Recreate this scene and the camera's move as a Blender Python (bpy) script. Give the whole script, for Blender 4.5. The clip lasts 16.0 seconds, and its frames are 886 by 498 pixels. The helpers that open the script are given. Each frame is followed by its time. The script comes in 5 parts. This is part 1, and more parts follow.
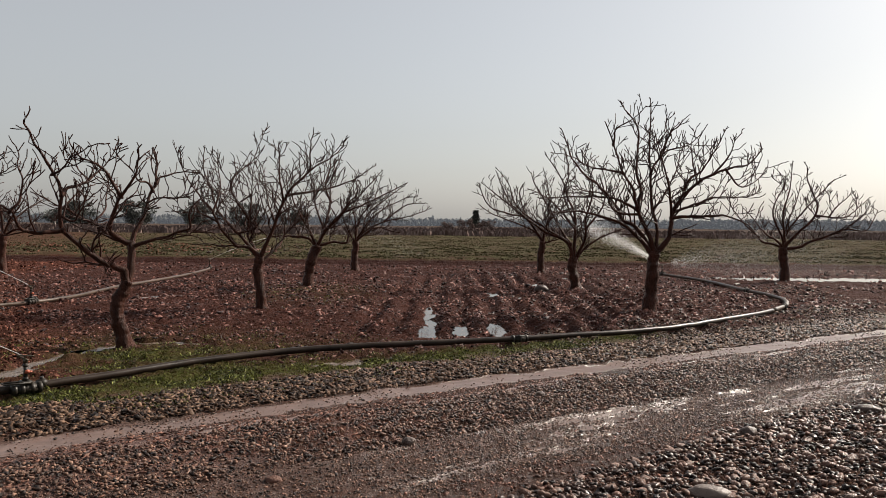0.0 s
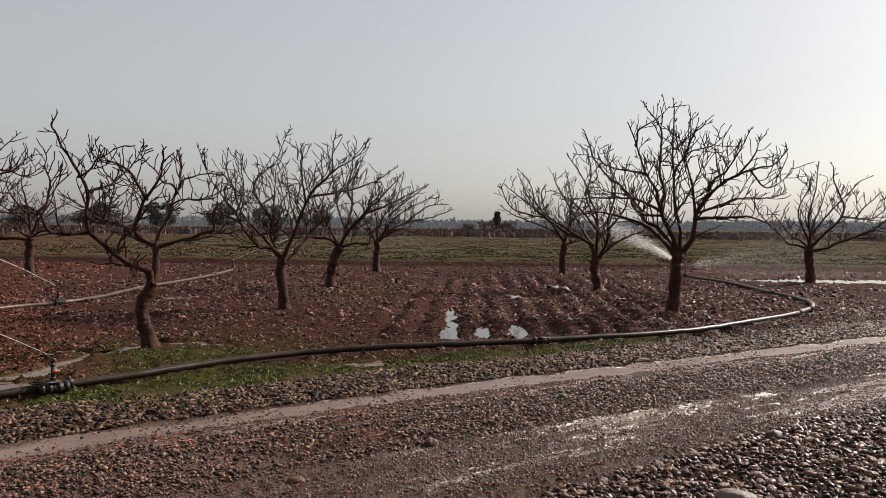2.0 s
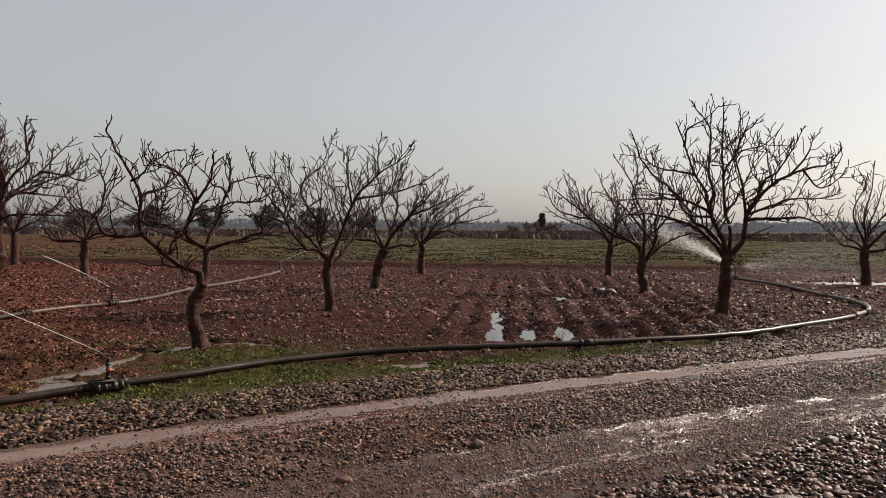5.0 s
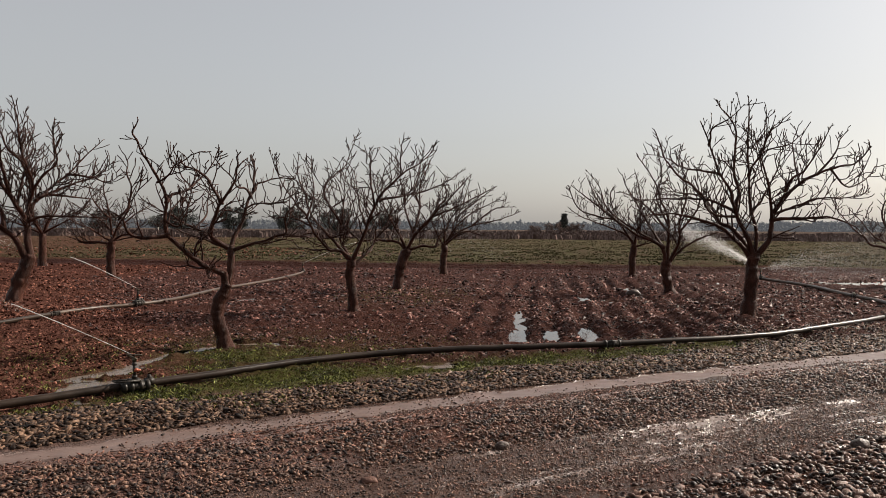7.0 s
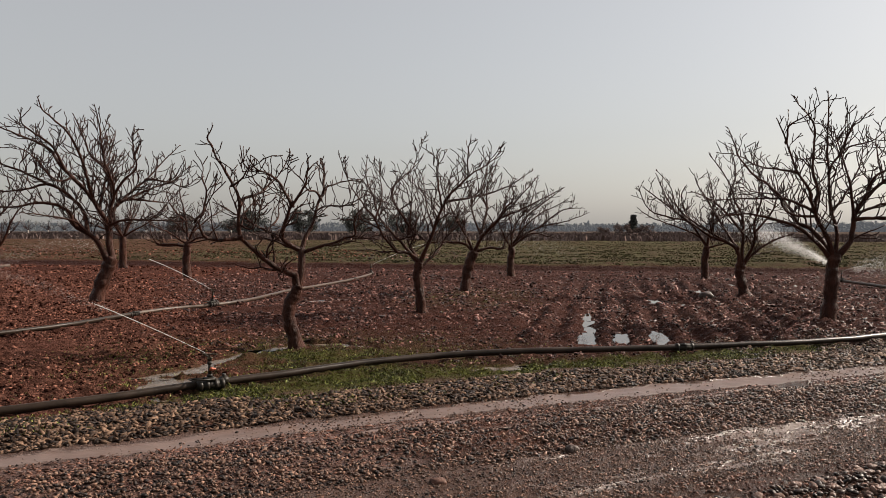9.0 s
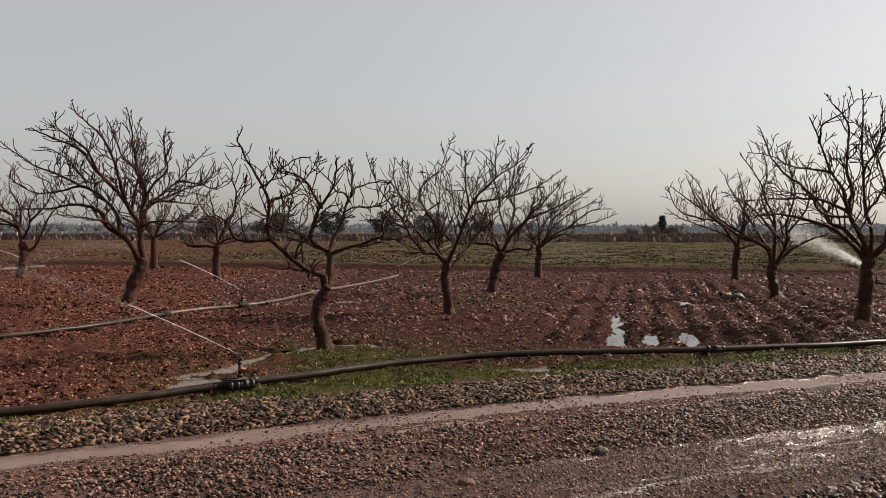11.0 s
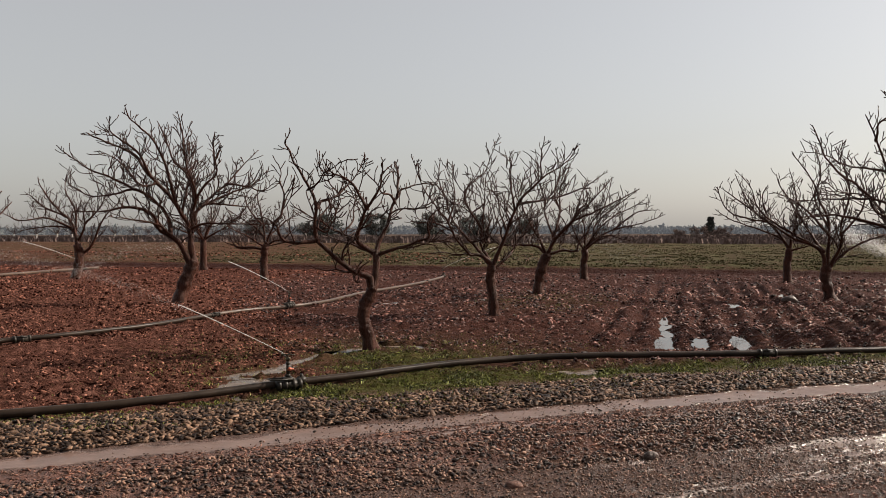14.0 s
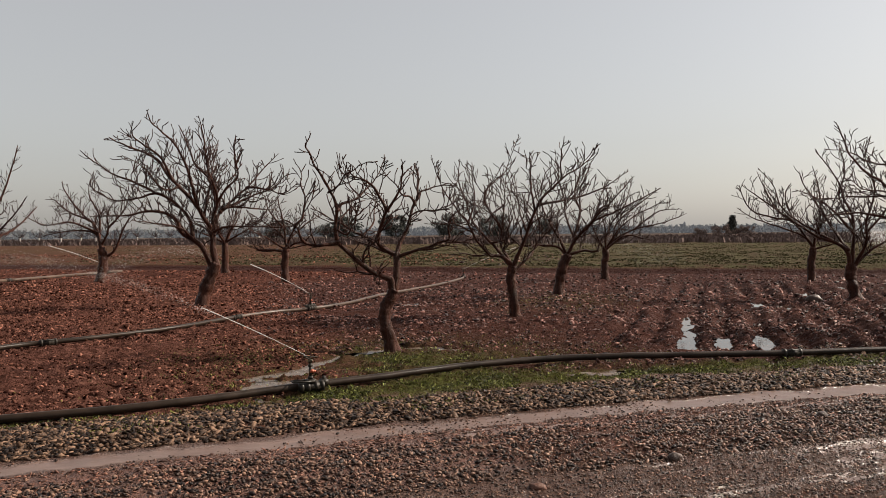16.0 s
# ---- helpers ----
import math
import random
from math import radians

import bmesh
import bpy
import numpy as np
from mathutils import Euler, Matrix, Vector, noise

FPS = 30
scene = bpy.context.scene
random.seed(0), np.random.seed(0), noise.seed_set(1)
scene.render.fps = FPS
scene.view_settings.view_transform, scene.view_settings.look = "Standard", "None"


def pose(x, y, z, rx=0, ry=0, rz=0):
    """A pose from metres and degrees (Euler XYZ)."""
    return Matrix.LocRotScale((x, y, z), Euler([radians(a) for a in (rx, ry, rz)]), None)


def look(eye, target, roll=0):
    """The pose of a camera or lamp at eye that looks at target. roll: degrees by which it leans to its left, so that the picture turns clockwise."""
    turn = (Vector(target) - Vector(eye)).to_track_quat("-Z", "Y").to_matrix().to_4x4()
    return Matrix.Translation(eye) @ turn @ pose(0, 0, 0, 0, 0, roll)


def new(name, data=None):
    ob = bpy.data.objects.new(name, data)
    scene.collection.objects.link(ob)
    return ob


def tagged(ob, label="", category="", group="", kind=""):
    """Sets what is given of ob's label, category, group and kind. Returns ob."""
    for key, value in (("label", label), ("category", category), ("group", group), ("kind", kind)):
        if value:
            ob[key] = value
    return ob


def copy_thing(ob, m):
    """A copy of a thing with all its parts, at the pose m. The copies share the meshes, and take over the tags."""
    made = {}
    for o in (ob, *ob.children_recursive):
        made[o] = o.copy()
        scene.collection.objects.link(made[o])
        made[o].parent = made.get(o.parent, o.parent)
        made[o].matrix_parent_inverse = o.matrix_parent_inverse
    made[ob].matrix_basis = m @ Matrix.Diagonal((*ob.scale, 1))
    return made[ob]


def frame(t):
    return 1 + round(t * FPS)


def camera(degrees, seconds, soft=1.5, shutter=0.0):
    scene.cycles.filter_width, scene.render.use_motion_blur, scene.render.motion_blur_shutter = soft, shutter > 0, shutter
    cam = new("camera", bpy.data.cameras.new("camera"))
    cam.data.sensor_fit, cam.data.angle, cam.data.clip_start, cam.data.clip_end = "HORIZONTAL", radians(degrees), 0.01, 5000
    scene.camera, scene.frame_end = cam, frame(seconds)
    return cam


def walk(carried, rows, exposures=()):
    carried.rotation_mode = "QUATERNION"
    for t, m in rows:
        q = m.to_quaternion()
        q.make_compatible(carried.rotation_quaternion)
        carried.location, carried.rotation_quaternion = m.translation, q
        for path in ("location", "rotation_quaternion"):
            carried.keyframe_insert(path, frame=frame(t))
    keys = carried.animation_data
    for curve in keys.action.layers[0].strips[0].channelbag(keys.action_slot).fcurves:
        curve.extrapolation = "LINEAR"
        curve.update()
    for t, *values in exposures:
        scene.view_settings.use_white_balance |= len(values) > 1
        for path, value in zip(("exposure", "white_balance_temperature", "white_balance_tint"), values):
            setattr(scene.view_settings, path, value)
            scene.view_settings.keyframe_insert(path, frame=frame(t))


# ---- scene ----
# Camera: a slow hand-held turn to the left, standing on the gravel road
cam = camera(58.1, 16.0, soft=0.8)
# seconds, eye x y z, degrees of turn to the left, look up, lean to the left
ROWS = [
    (0, 0.000, -0.000, 1.600, 1.19, -1.83, 0.60),
    (0.5, -0.001, 0.007, 1.600, 1.75, -1.81, 0.60),
    (1, 0.001, 0.001, 1.606, 2.04, -1.81, 0.60),
    (1.5, -0.004, -0.003, 1.601, 2.28, -1.78, 0.60),
    (2, -0.007, -0.000, 1.602, 2.72, -1.76, 0.59),
    (2.5, -0.004, -0.002, 1.608, 3.33, -1.76, 0.60),
    (3, -0.006, 0.000, 1.603, 4.00, -1.73, 0.57),
    (3.5, -0.010, 0.006, 1.598, 4.45, -1.70, 0.54),
    (4, -0.015, 0.004, 1.600, 5.09, -1.68, 0.53),
    (6.5, -0.035, -0.002, 1.594, 6.82, -1.60, 0.31),
    (7, -0.039, 0.006, 1.596, 7.47, -1.60, 0.31),
    (7.5, -0.037, 0.007, 1.593, 8.45, -1.57, 0.31),
    (8, -0.037, 0.003, 1.596, 9.70, -1.54, 0.24),
    (8.5, -0.045, 0.008, 1.592, 10.99, -1.50, 0.24),
    (9, -0.052, 0.014, 1.590, 12.26, -1.47, 0.05),
    (11.5, -0.067, 0.014, 1.587, 14.68, -1.37, 0.05),
    (12, -0.072, 0.004, 1.588, 15.42, -1.35, 0.06),
    (12.5, -0.073, -0.000, 1.589, 16.15, -1.32, 0.06),
    (13, -0.076, 0.018, 1.587, 16.67, -1.31, 0.07),
    (13.5, -0.080, 0.011, 1.586, 16.95, -1.27, 0.03),
    (14, -0.084, 0.016, 1.585, 17.37, -1.26, -0.08),
    (14.5, -0.092, 0.009, 1.592, 17.69, -1.27, -0.06),
    (15, -0.094, 0.013, 1.589, 18.01, -1.23, -0.24),
    (15.5, -0.094, 0.009, 1.590, 18.26, -1.21, -0.30),
    (16, -0.093, 0.007, 1.593, 18.78, -1.19, -0.55),
]


def aimed(x, y, z, turn, up, lean):
    a, b = radians(turn), radians(up)
    way = Vector((-math.sin(a) * math.cos(b), math.cos(a) * math.cos(b), math.sin(b)))
    return look((x, y, z), Vector((x, y, z)) + way, lean)


walk(cam, [(t, aimed(*row)) for t, *row in ROWS], [(0, 0.79, 6330, 9), (4, 0.74, 6400, 10), (8, 0.77, 6480, 10), (16, 0.86, 6560, 10)])

# ---- light: a hazy late-winter sun ahead and to the right ----
SUN_TURN, SUN_UP = 53.0, 34.0  # degrees clockwise from +y, degrees above the ground
world = bpy.data.worlds.new("hazy_sky")
scene.world = world
world.use_nodes = True
wn = world.node_tree.nodes
sky = wn.new("ShaderNodeTexSky")
sky.sky_type, sky.sun_disc = "NISHITA", False
sky.sun_elevation, sky.sun_rotation = radians(SUN_UP), radians(SUN_TURN)
sky.air_density, sky.dust_density, sky.ozone_density = 1.0, 2.6, 1.0
haze = wn.new("ShaderNodeMix")  # a milky veil over the clear sky
haze.data_type, haze.blend_type = "RGBA", "MIX"
haze.inputs[0].default_value = 0.33
haze.inputs[7].default_value = (7.7, 7.4, 7.0, 1)
pale = wn.new("ShaderNodeHueSaturation")
pale.inputs["Saturation"].default_value = 0.5
world.node_tree.links.new(sky.outputs["Color"], pale.inputs["Color"])
world.node_tree.links.new(pale.outputs["Color"], haze.inputs[6])
world.node_tree.links.new(haze.outputs[2], wn["Background"].inputs["Color"])
wn["Background"].inputs["Strength"].default_value = 0.0605
lamp = bpy.data.lights.new("sun", "SUN")
lamp.energy, lamp.angle, lamp.color = 5.0, radians(0.8), (1.0, 0.89, 0.76)
sun_at = Vector((math.sin(radians(SUN_TURN)) * math.cos(radians(SUN_UP)), math.cos(radians(SUN_TURN)) * math.cos(radians(SUN_UP)), math.sin(radians(SUN_UP))))
new("sun", lamp).matrix_world = look(sun_at * 60, (0, 0, 0))

# ---- materials ----
def material(name):
    m = bpy.data.materials.new(name)
    m.use_nodes = True
    t = m.node_tree
    return m, t.nodes, t.links, t.nodes["Principled BSDF"]


def noise_tex(n, l, scale, detail=4, rough=0.6, coord="Object", stretch=None):
    c = n.new("ShaderNodeTexCoord")
    x = n.new("ShaderNodeTexNoise")
    x.inputs["Scale"].default_value, x.inputs["Detail"].default_value, x.inputs["Roughness"].default_value = scale, detail, rough
    out = c.outputs[coord]
    if stretch:
        mp = n.new("ShaderNodeMapping")
        mp.inputs["Scale"].default_value = stretch
        l.new(out, mp.inputs["Vector"])
        out = mp.outputs["Vector"]
    l.new(out, x.inputs["Vector"])
    return x.outputs["Fac"]


def ramp(n, l, fac, stops):
    r = n.new("ShaderNodeValToRGB")
    e = r.color_ramp.elements
    while len(e) < len(stops):
        e.new(0.5)
    for k, (p, c) in zip(e, stops):
        k.position, k.color = p, (*c, 1)
    l.new(fac, r.inputs["Fac"])
    return r.outputs["Color"]


def mix(n, l, fac, a, b, blend="MIX"):
    x = n.new("ShaderNodeMix")
    x.data_type, x.blend_type = "RGBA", blend
    for sock, v in ((x.inputs[0], fac), (x.inputs[6], a), (x.inputs[7], b)):
        if isinstance(v, (int, float)):
            sock.default_value = v
        elif isinstance(v, tuple):
            sock.default_value = (*v, 1)
        else:
            l.new(v, sock)
    return x.outputs[2]


def math_node(n, l, op, a, b=0.5):
    x = n.new("ShaderNodeMath")
    x.operation = op
    x.use_clamp = False
    for sock, v in ((x.inputs[0], a), (x.inputs[1], b)):
        if isinstance(v, (int, float)):
            sock.default_value = v
        else:
            l.new(v, sock)
    return x.outputs[0]


def span(n, l, v, a, b, c=0.0, d=1.0):
    x = n.new("ShaderNodeMapRange")
    l.new(v, x.inputs[0])
    for i, w in enumerate((a, b, c, d)):
        x.inputs[i + 1].default_value = w
    return x.outputs[0]


def bump(n, l, bsdf, height, strength, distance):
    b = n.new("ShaderNodeBump")
    b.inputs["Strength"].default_value, b.inputs["Distance"].default_value = strength, distance
    l.new(height, b.inputs["Height"])
    l.new(b.outputs["Normal"], bsdf.inputs["Normal"])


def simple(name, dark, light, scale, rough, bump_scale=0, bump_d=0.01, metal=0.0, spec=0.5, island=False, stretch=None):
    """A two-tone surface with coarse and fine variation."""
    m, n, l, b = material(name)
    coarse = noise_tex(n, l, scale, 5, 0.65, stretch=stretch)
    fac = coarse
    if island:
        g = n.new("ShaderNodeNewGeometry")
        fac = math_node(n, l, "ADD", math_node(n, l, "MULTIPLY", coarse, 0.45), math_node(n, l, "MULTIPLY", math_node(n, l, "POWER", g.outputs["Random Per Island"], 2.0), 0.62))
    l.new(ramp(n, l, fac, [(0.25, dark), (0.75, light)]), b.inputs["Base Color"])
    l.new(span(n, l, coarse, 0.3, 0.7, rough - 0.1, rough + 0.1), b.inputs["Roughness"])
    b.inputs["Metallic"].default_value, b.inputs["Specular IOR Level"].default_value = metal, spec
    if bump_scale:
        bump(n, l, b, noise_tex(n, l, bump_scale, 6, 0.7, stretch=stretch), 1.0, bump_d)
    return m


bark = simple("wet_bark", (0.006, 0.0024, 0.0016), (0.080, 0.030, 0.019), 9, 0.42, 45, 0.03, spec=0.1, stretch=(1, 1, 0.35))
twig_bark = simple("twig_bark", (0.008, 0.0032, 0.0022), (0.052, 0.021, 0.0145), 14, 0.45, spec=0.1)
black_pipe = simple("black_plastic_pipe", (0.008, 0.006, 0.0046), (0.036, 0.023, 0.016), 3, 0.36, 60, 0.002, spec=0.14)
# dust on the black plastic, with its pale sheen mixed into the colour
dusty_sheen_pipe = simple("dusty_sheen_plastic_pipe", (0.02, 0.013, 0.009), (0.105, 0.07, 0.051), 1.2, 0.4, 60, 0.002, spec=0.2)
clamp_black = simple("clamp_plastic", (0.010, 0.0085, 0.007), (0.032, 0.026, 0.02), 12, 0.45, spec=0.2)
sprinkler_metal = simple("dull_brass", (0.035, 0.03, 0.022), (0.10, 0.08, 0.05), 40, 0.42, metal=0.6)
orange_plastic = simple("orange_plastic", (0.25, 0.05, 0.02), (0.36, 0.08, 0.03), 30, 0.45)
# leaf colour lifted towards grey, so it carries the haze of the distance
foliage_hazed = simple("hazed_evergreen_leaves", (0.034, 0.036, 0.032), (0.068, 0.068, 0.058), 2, 0.85, island=True, spec=0.2)
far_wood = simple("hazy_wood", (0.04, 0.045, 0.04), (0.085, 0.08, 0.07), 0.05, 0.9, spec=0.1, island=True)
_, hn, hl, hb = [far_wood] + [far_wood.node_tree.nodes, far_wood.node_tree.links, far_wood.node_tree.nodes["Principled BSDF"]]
hb.inputs["Emission Color"].default_value = (0.88, 0.91, 1.0, 1)  # distance backdrop: a glow stands in for daylight scattered in the air before it
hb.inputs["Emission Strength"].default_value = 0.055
# brown of the scrub, paled in the colour itself for distance haze
brush_mat = simple("hazed_dry_brush", (0.10, 0.072, 0.064), (0.18, 0.135, 0.12), 0.3, 0.9, spec=0.0, island=True)
grass_mat = simple("weed_leaves", (0.015, 0.018, 0.006), (0.20, 0.215, 0.046), 2.2, 0.6, island=True, spec=0.15)
crop_mat = simple("young_crop_leaves", (0.036, 0.033, 0.020), (0.078, 0.077, 0.040), 0.2, 0.7, island=True, spec=0.0)
stone_mat = simple("wet_pebbles", (0.010, 0.0054, 0.0037), (0.19, 0.114, 0.075), 6, 0.42, 80, 0.006, island=True, spec=0.1)
gravel_mat = simple("wet_gravel", (0.010, 0.0048, 0.0034), (0.21, 0.118, 0.081), 6, 0.42, 80, 0.006, island=True, spec=0.2)
cobble_mat = simple("dark_wet_cobble", (0.011, 0.0058, 0.0044), (0.165, 0.094, 0.069), 6, 0.32, 80, 0.004, island=True, spec=0.18)
clod_mat = simple("soil_clod", (0.018, 0.0068, 0.0048), (0.25, 0.113, 0.081), 1.6, 0.66, 90, 0.006, island=True, spec=0.0)
wet_clod_mat = simple("wet_soil_clod", (0.015, 0.0065, 0.0052), (0.235, 0.109, 0.086), 2.5, 0.38, 90, 0.010, island=True, spec=0.12)
white_wash = simple("limewashed_bark", (0.20, 0.175, 0.155), (0.36, 0.32, 0.29), 4, 0.85)

water, wnn, wl, wb = material("puddle_water")
wb.inputs["Base Color"].default_value = (0.05, 0.03, 0.022, 1)
wb.inputs["Roughness"].default_value = 0.04
wb.inputs["IOR"].default_value = 1.33
bump(wnn, wl, wb, noise_tex(wnn, wl, 14, 2), 0.15, 0.004)

silt, wnn, wl, wb = material("silty_shallow_water")
wl.new(ramp(wnn, wl, noise_tex(wnn, wl, 6, 5, 0.7), [(0.35, (0.06, 0.042, 0.03)), (0.65, (0.13, 0.095, 0.07))]), wb.inputs["Base Color"])
wl.new(span(wnn, wl, noise_tex(wnn, wl, 4, 4), 0.35, 0.65, 0.06, 0.4), wb.inputs["Roughness"])
wb.inputs["Specular IOR Level"].default_value = 0.35
bump(wnn, wl, wb, noise_tex(wnn, wl, 30, 4), 0.5, 0.006)

spray, sn, sl, sb = material("water_spray")
sb.inputs["Base Color"].default_value = (0.9, 0.9, 0.9, 1)
sb.inputs["Roughness"].default_value = 0.15
lit = sn.new("ShaderNodeBsdfTranslucent")  # fine drops pass the sunlight on
lit.inputs["Color"].default_value = (0.95, 0.95, 0.95, 1)
clear = sn.new("ShaderNodeBsdfTransparent")
m1, m2 = sn.new("ShaderNodeMixShader"), sn.new("ShaderNodeMixShader")
m1.inputs[0].default_value, m2.inputs[0].default_value = 0.75, 0.5
for a, b in ((sb.outputs[0], m1.inputs[1]), (lit.outputs[0], m1.inputs[2]), (m1.outputs[0], m2.inputs[1]), (clear.outputs[0], m2.inputs[2]), (m2.outputs[0], sn["Material Output"].inputs["Surface"])):
    sl.new(a, b)

# the ground: red soil, gravel, wet mud, weeds, far crop, by masks on the sheet
ground_mat, gn, gl, gb = material("ground_surface")


def mask(name):
    a = gn.new("ShaderNodeAttribute")
    a.attribute_name = name
    return a.outputs["Fac"]


soil = ramp(gn, gl, noise_tex(gn, gl, 7, 8, 0.75), [(0.3, (0.018, 0.0068, 0.0048)), (0.5, (0.086, 0.037, 0.0275)), (0.72, (0.21, 0.101, 0.076))])
soil_far = ramp(gn, gl, noise_tex(gn, gl, 0.9, 8, 0.7), [(0.3, (0.040, 0.0165, 0.0125)), (0.7, (0.105, 0.045, 0.034))])
soil = mix(gn, gl, mask("far"), soil, soil_far)
soil = mix(gn, gl, math_node(gn, gl, "MULTIPLY", mask("wet"), 0.75), soil, (0.044, 0.0198, 0.016))
gravel_c = ramp(gn, gl, noise_tex(gn, gl, 28, 6, 0.8), [(0.3, (0.026, 0.0145, 0.0105)), (0.52, (0.088, 0.049, 0.036)), (0.72, (0.20, 0.12, 0.09))])
drag = noise_tex(gn, gl, 1.0, 7, 0.72, stretch=None)
turned = gn.new("ShaderNodeMapping")  # streaks drawn out along the wheel tracks
turned.inputs["Rotation"].default_value = (0, 0, radians(-36))
along = gn.new("ShaderNodeMapping")
along.inputs["Scale"].default_value = (1.6, 15, 1)
where = gn.new("ShaderNodeTexCoord")
gl.new(where.outputs["Object"], turned.inputs["Vector"])
gl.new(turned.outputs["Vector"], along.inputs["Vector"])
gl.new(along.outputs["Vector"], drag.node.inputs["Vector"])
gravel_c = mix(gn, gl, span(gn, gl, drag, 0.42, 0.6, 0.0, 0.85), gravel_c, ramp(gn, gl, drag, [(0.4, (0.045, 0.020, 0.013)), (0.7, (0.15, 0.078, 0.055))]))
gravel_c = mix(gn, gl, mask("red"), gravel_c, ramp(gn, gl, noise_tex(gn, gl, 9, 7, 0.75), [(0.3, (0.055, 0.0225, 0.015)), (0.7, (0.195, 0.085, 0.058))]))
mud_c = ramp(gn, gl, noise_tex(gn, gl, 5, 6, 0.7), [(0.3, (0.092, 0.056, 0.043)), (0.7, (0.175, 0.112, 0.087))])
mud_c = mix(gn, gl, span(gn, gl, drag, 0.4, 0.62, 0.0, 0.6), mud_c, (0.085, 0.045, 0.031))
green_c = ramp(gn, gl, noise_tex(gn, gl, 1.2, 8, 0.75), [(0.36, (0.07, 0.042, 0.031)), (0.5, (0.062, 0.052, 0.030)), (0.68, (0.078, 0.078, 0.040))])
weed_c = ramp(gn, gl, noise_tex(gn, gl, 16, 6, 0.8), [(0.35, (0.045, 0.026, 0.017)), (0.5, (0.05, 0.048, 0.015)), (0.72, (0.085, 0.098, 0.025))])
brush_c = ramp(gn, gl, noise_tex(gn, gl, 0.3, 8, 0.7), [(0.35, (0.04, 0.03, 0.026)), (0.7, (0.10, 0.072, 0.058))])
c = mix(gn, gl, mask("crop"), soil, green_c)
c = mix(gn, gl, mask("brush"), c, brush_c)
c = mix(gn, gl, mask("tilled"), c, ramp(gn, gl, noise_tex(gn, gl, 1.1, 6, 0.7), [(0.3, (0.018, 0.0078, 0.006)), (0.7, (0.044, 0.0185, 0.0145))]))
c = mix(gn, gl, mask("weed"), c, weed_c)
c = mix(gn, gl, mask("road"), c, gravel_c)
c = mix(gn, gl, mask("mud"), c, mud_c)
gl.new(c, gb.inputs["Base Color"])
r0 = math_node(gn, gl, "SUBTRACT", span(gn, gl, mask("wet"), 0, 1, 0.85, 0.5), math_node(gn, gl, "MULTIPLY", mask("sheen"), 0.32))
shine = math_node(gn, gl, "ADD", mask("mud"), math_node(gn, gl, "MULTIPLY", noise_tex(gn, gl, 3, 5, 0.7), 0.5))
r1 = mix(gn, gl, span(gn, gl, shine, 0.45, 1.1), r0, (0.33, 0.33, 0.33))
gl.new(r1, gb.inputs["Roughness"])
gl.new(math_node(gn, gl, "ADD", span(gn, gl, shine, 0.5, 1.0, 0.006, 0.5), math_node(gn, gl, "MULTIPLY", mask("sheen"), 0.36)), gb.inputs["Specular IOR Level"])
bh = math_node(gn, gl, "ADD", noise_tex(gn, gl, 40, 6, 0.75), math_node(gn, gl, "MULTIPLY", noise_tex(gn, gl, 10, 5, 0.7), 2.0))
bh = math_node(gn, gl, "ADD", bh, math_node(gn, gl, "MULTIPLY", drag, math_node(gn, gl, "MULTIPLY", mask("road"), 2.2)))
bd = gn.new("ShaderNodeBump")
bd.inputs["Distance"].default_value = 0.045
gl.new(span(gn, gl, mask("mud"), 0.3, 0.9, 1.0, 0.06), bd.inputs["Strength"])
gl.new(bh, bd.inputs["Height"])
gl.new(bd.outputs["Normal"], gb.inputs["Normal"])

# ---- helpers for building ----
def lattice(ix, iy, seed):
    h = np.sin(ix * 127.1 + iy * 311.7 + seed * 74.7) * 43758.5453
    return h - np.floor(h)


def vnoise(x, y, seed=0):
    """Smooth noise between 0 and 1, one bump to the unit."""
    x, y = np.asarray(x, float), np.asarray(y, float)
    ix, iy = np.floor(x), np.floor(y)
    fx, fy = x - ix, y - iy
    fx, fy = fx * fx * (3 - 2 * fx), fy * fy * (3 - 2 * fy)
    a = lattice(ix, iy, seed) * (1 - fx) + lattice(ix + 1, iy, seed) * fx
    b = lattice(ix, iy + 1, seed) * (1 - fx) + lattice(ix + 1, iy + 1, seed) * fx
    return a * (1 - fy) + b * fy


def fbm(x, y, octaves=4, seed=0):
    t, amp, s = 0, 0.5, 0
    for k in range(octaves):
        t = t + amp * vnoise(x * 2 ** k, y * 2 ** k, seed + 7 * k)
        s += amp
        amp *= 0.5
    return t / s


def step(v, a, b):
    k = np.clip((v - a) / (b - a), 0, 1)
    return k * k * (3 - 2 * k)


def link(name, verts, faces, mat, parent=None, smooth=True):
    me = bpy.data.meshes.new(name)
    me.from_pydata(verts, [], faces)
    me.materials.append(mat)
    if smooth:
        me.polygons.foreach_set("use_smooth", [True] * len(me.polygons))
    me.update()
    ob = new(name, me)
    ob.parent = parent
    return ob


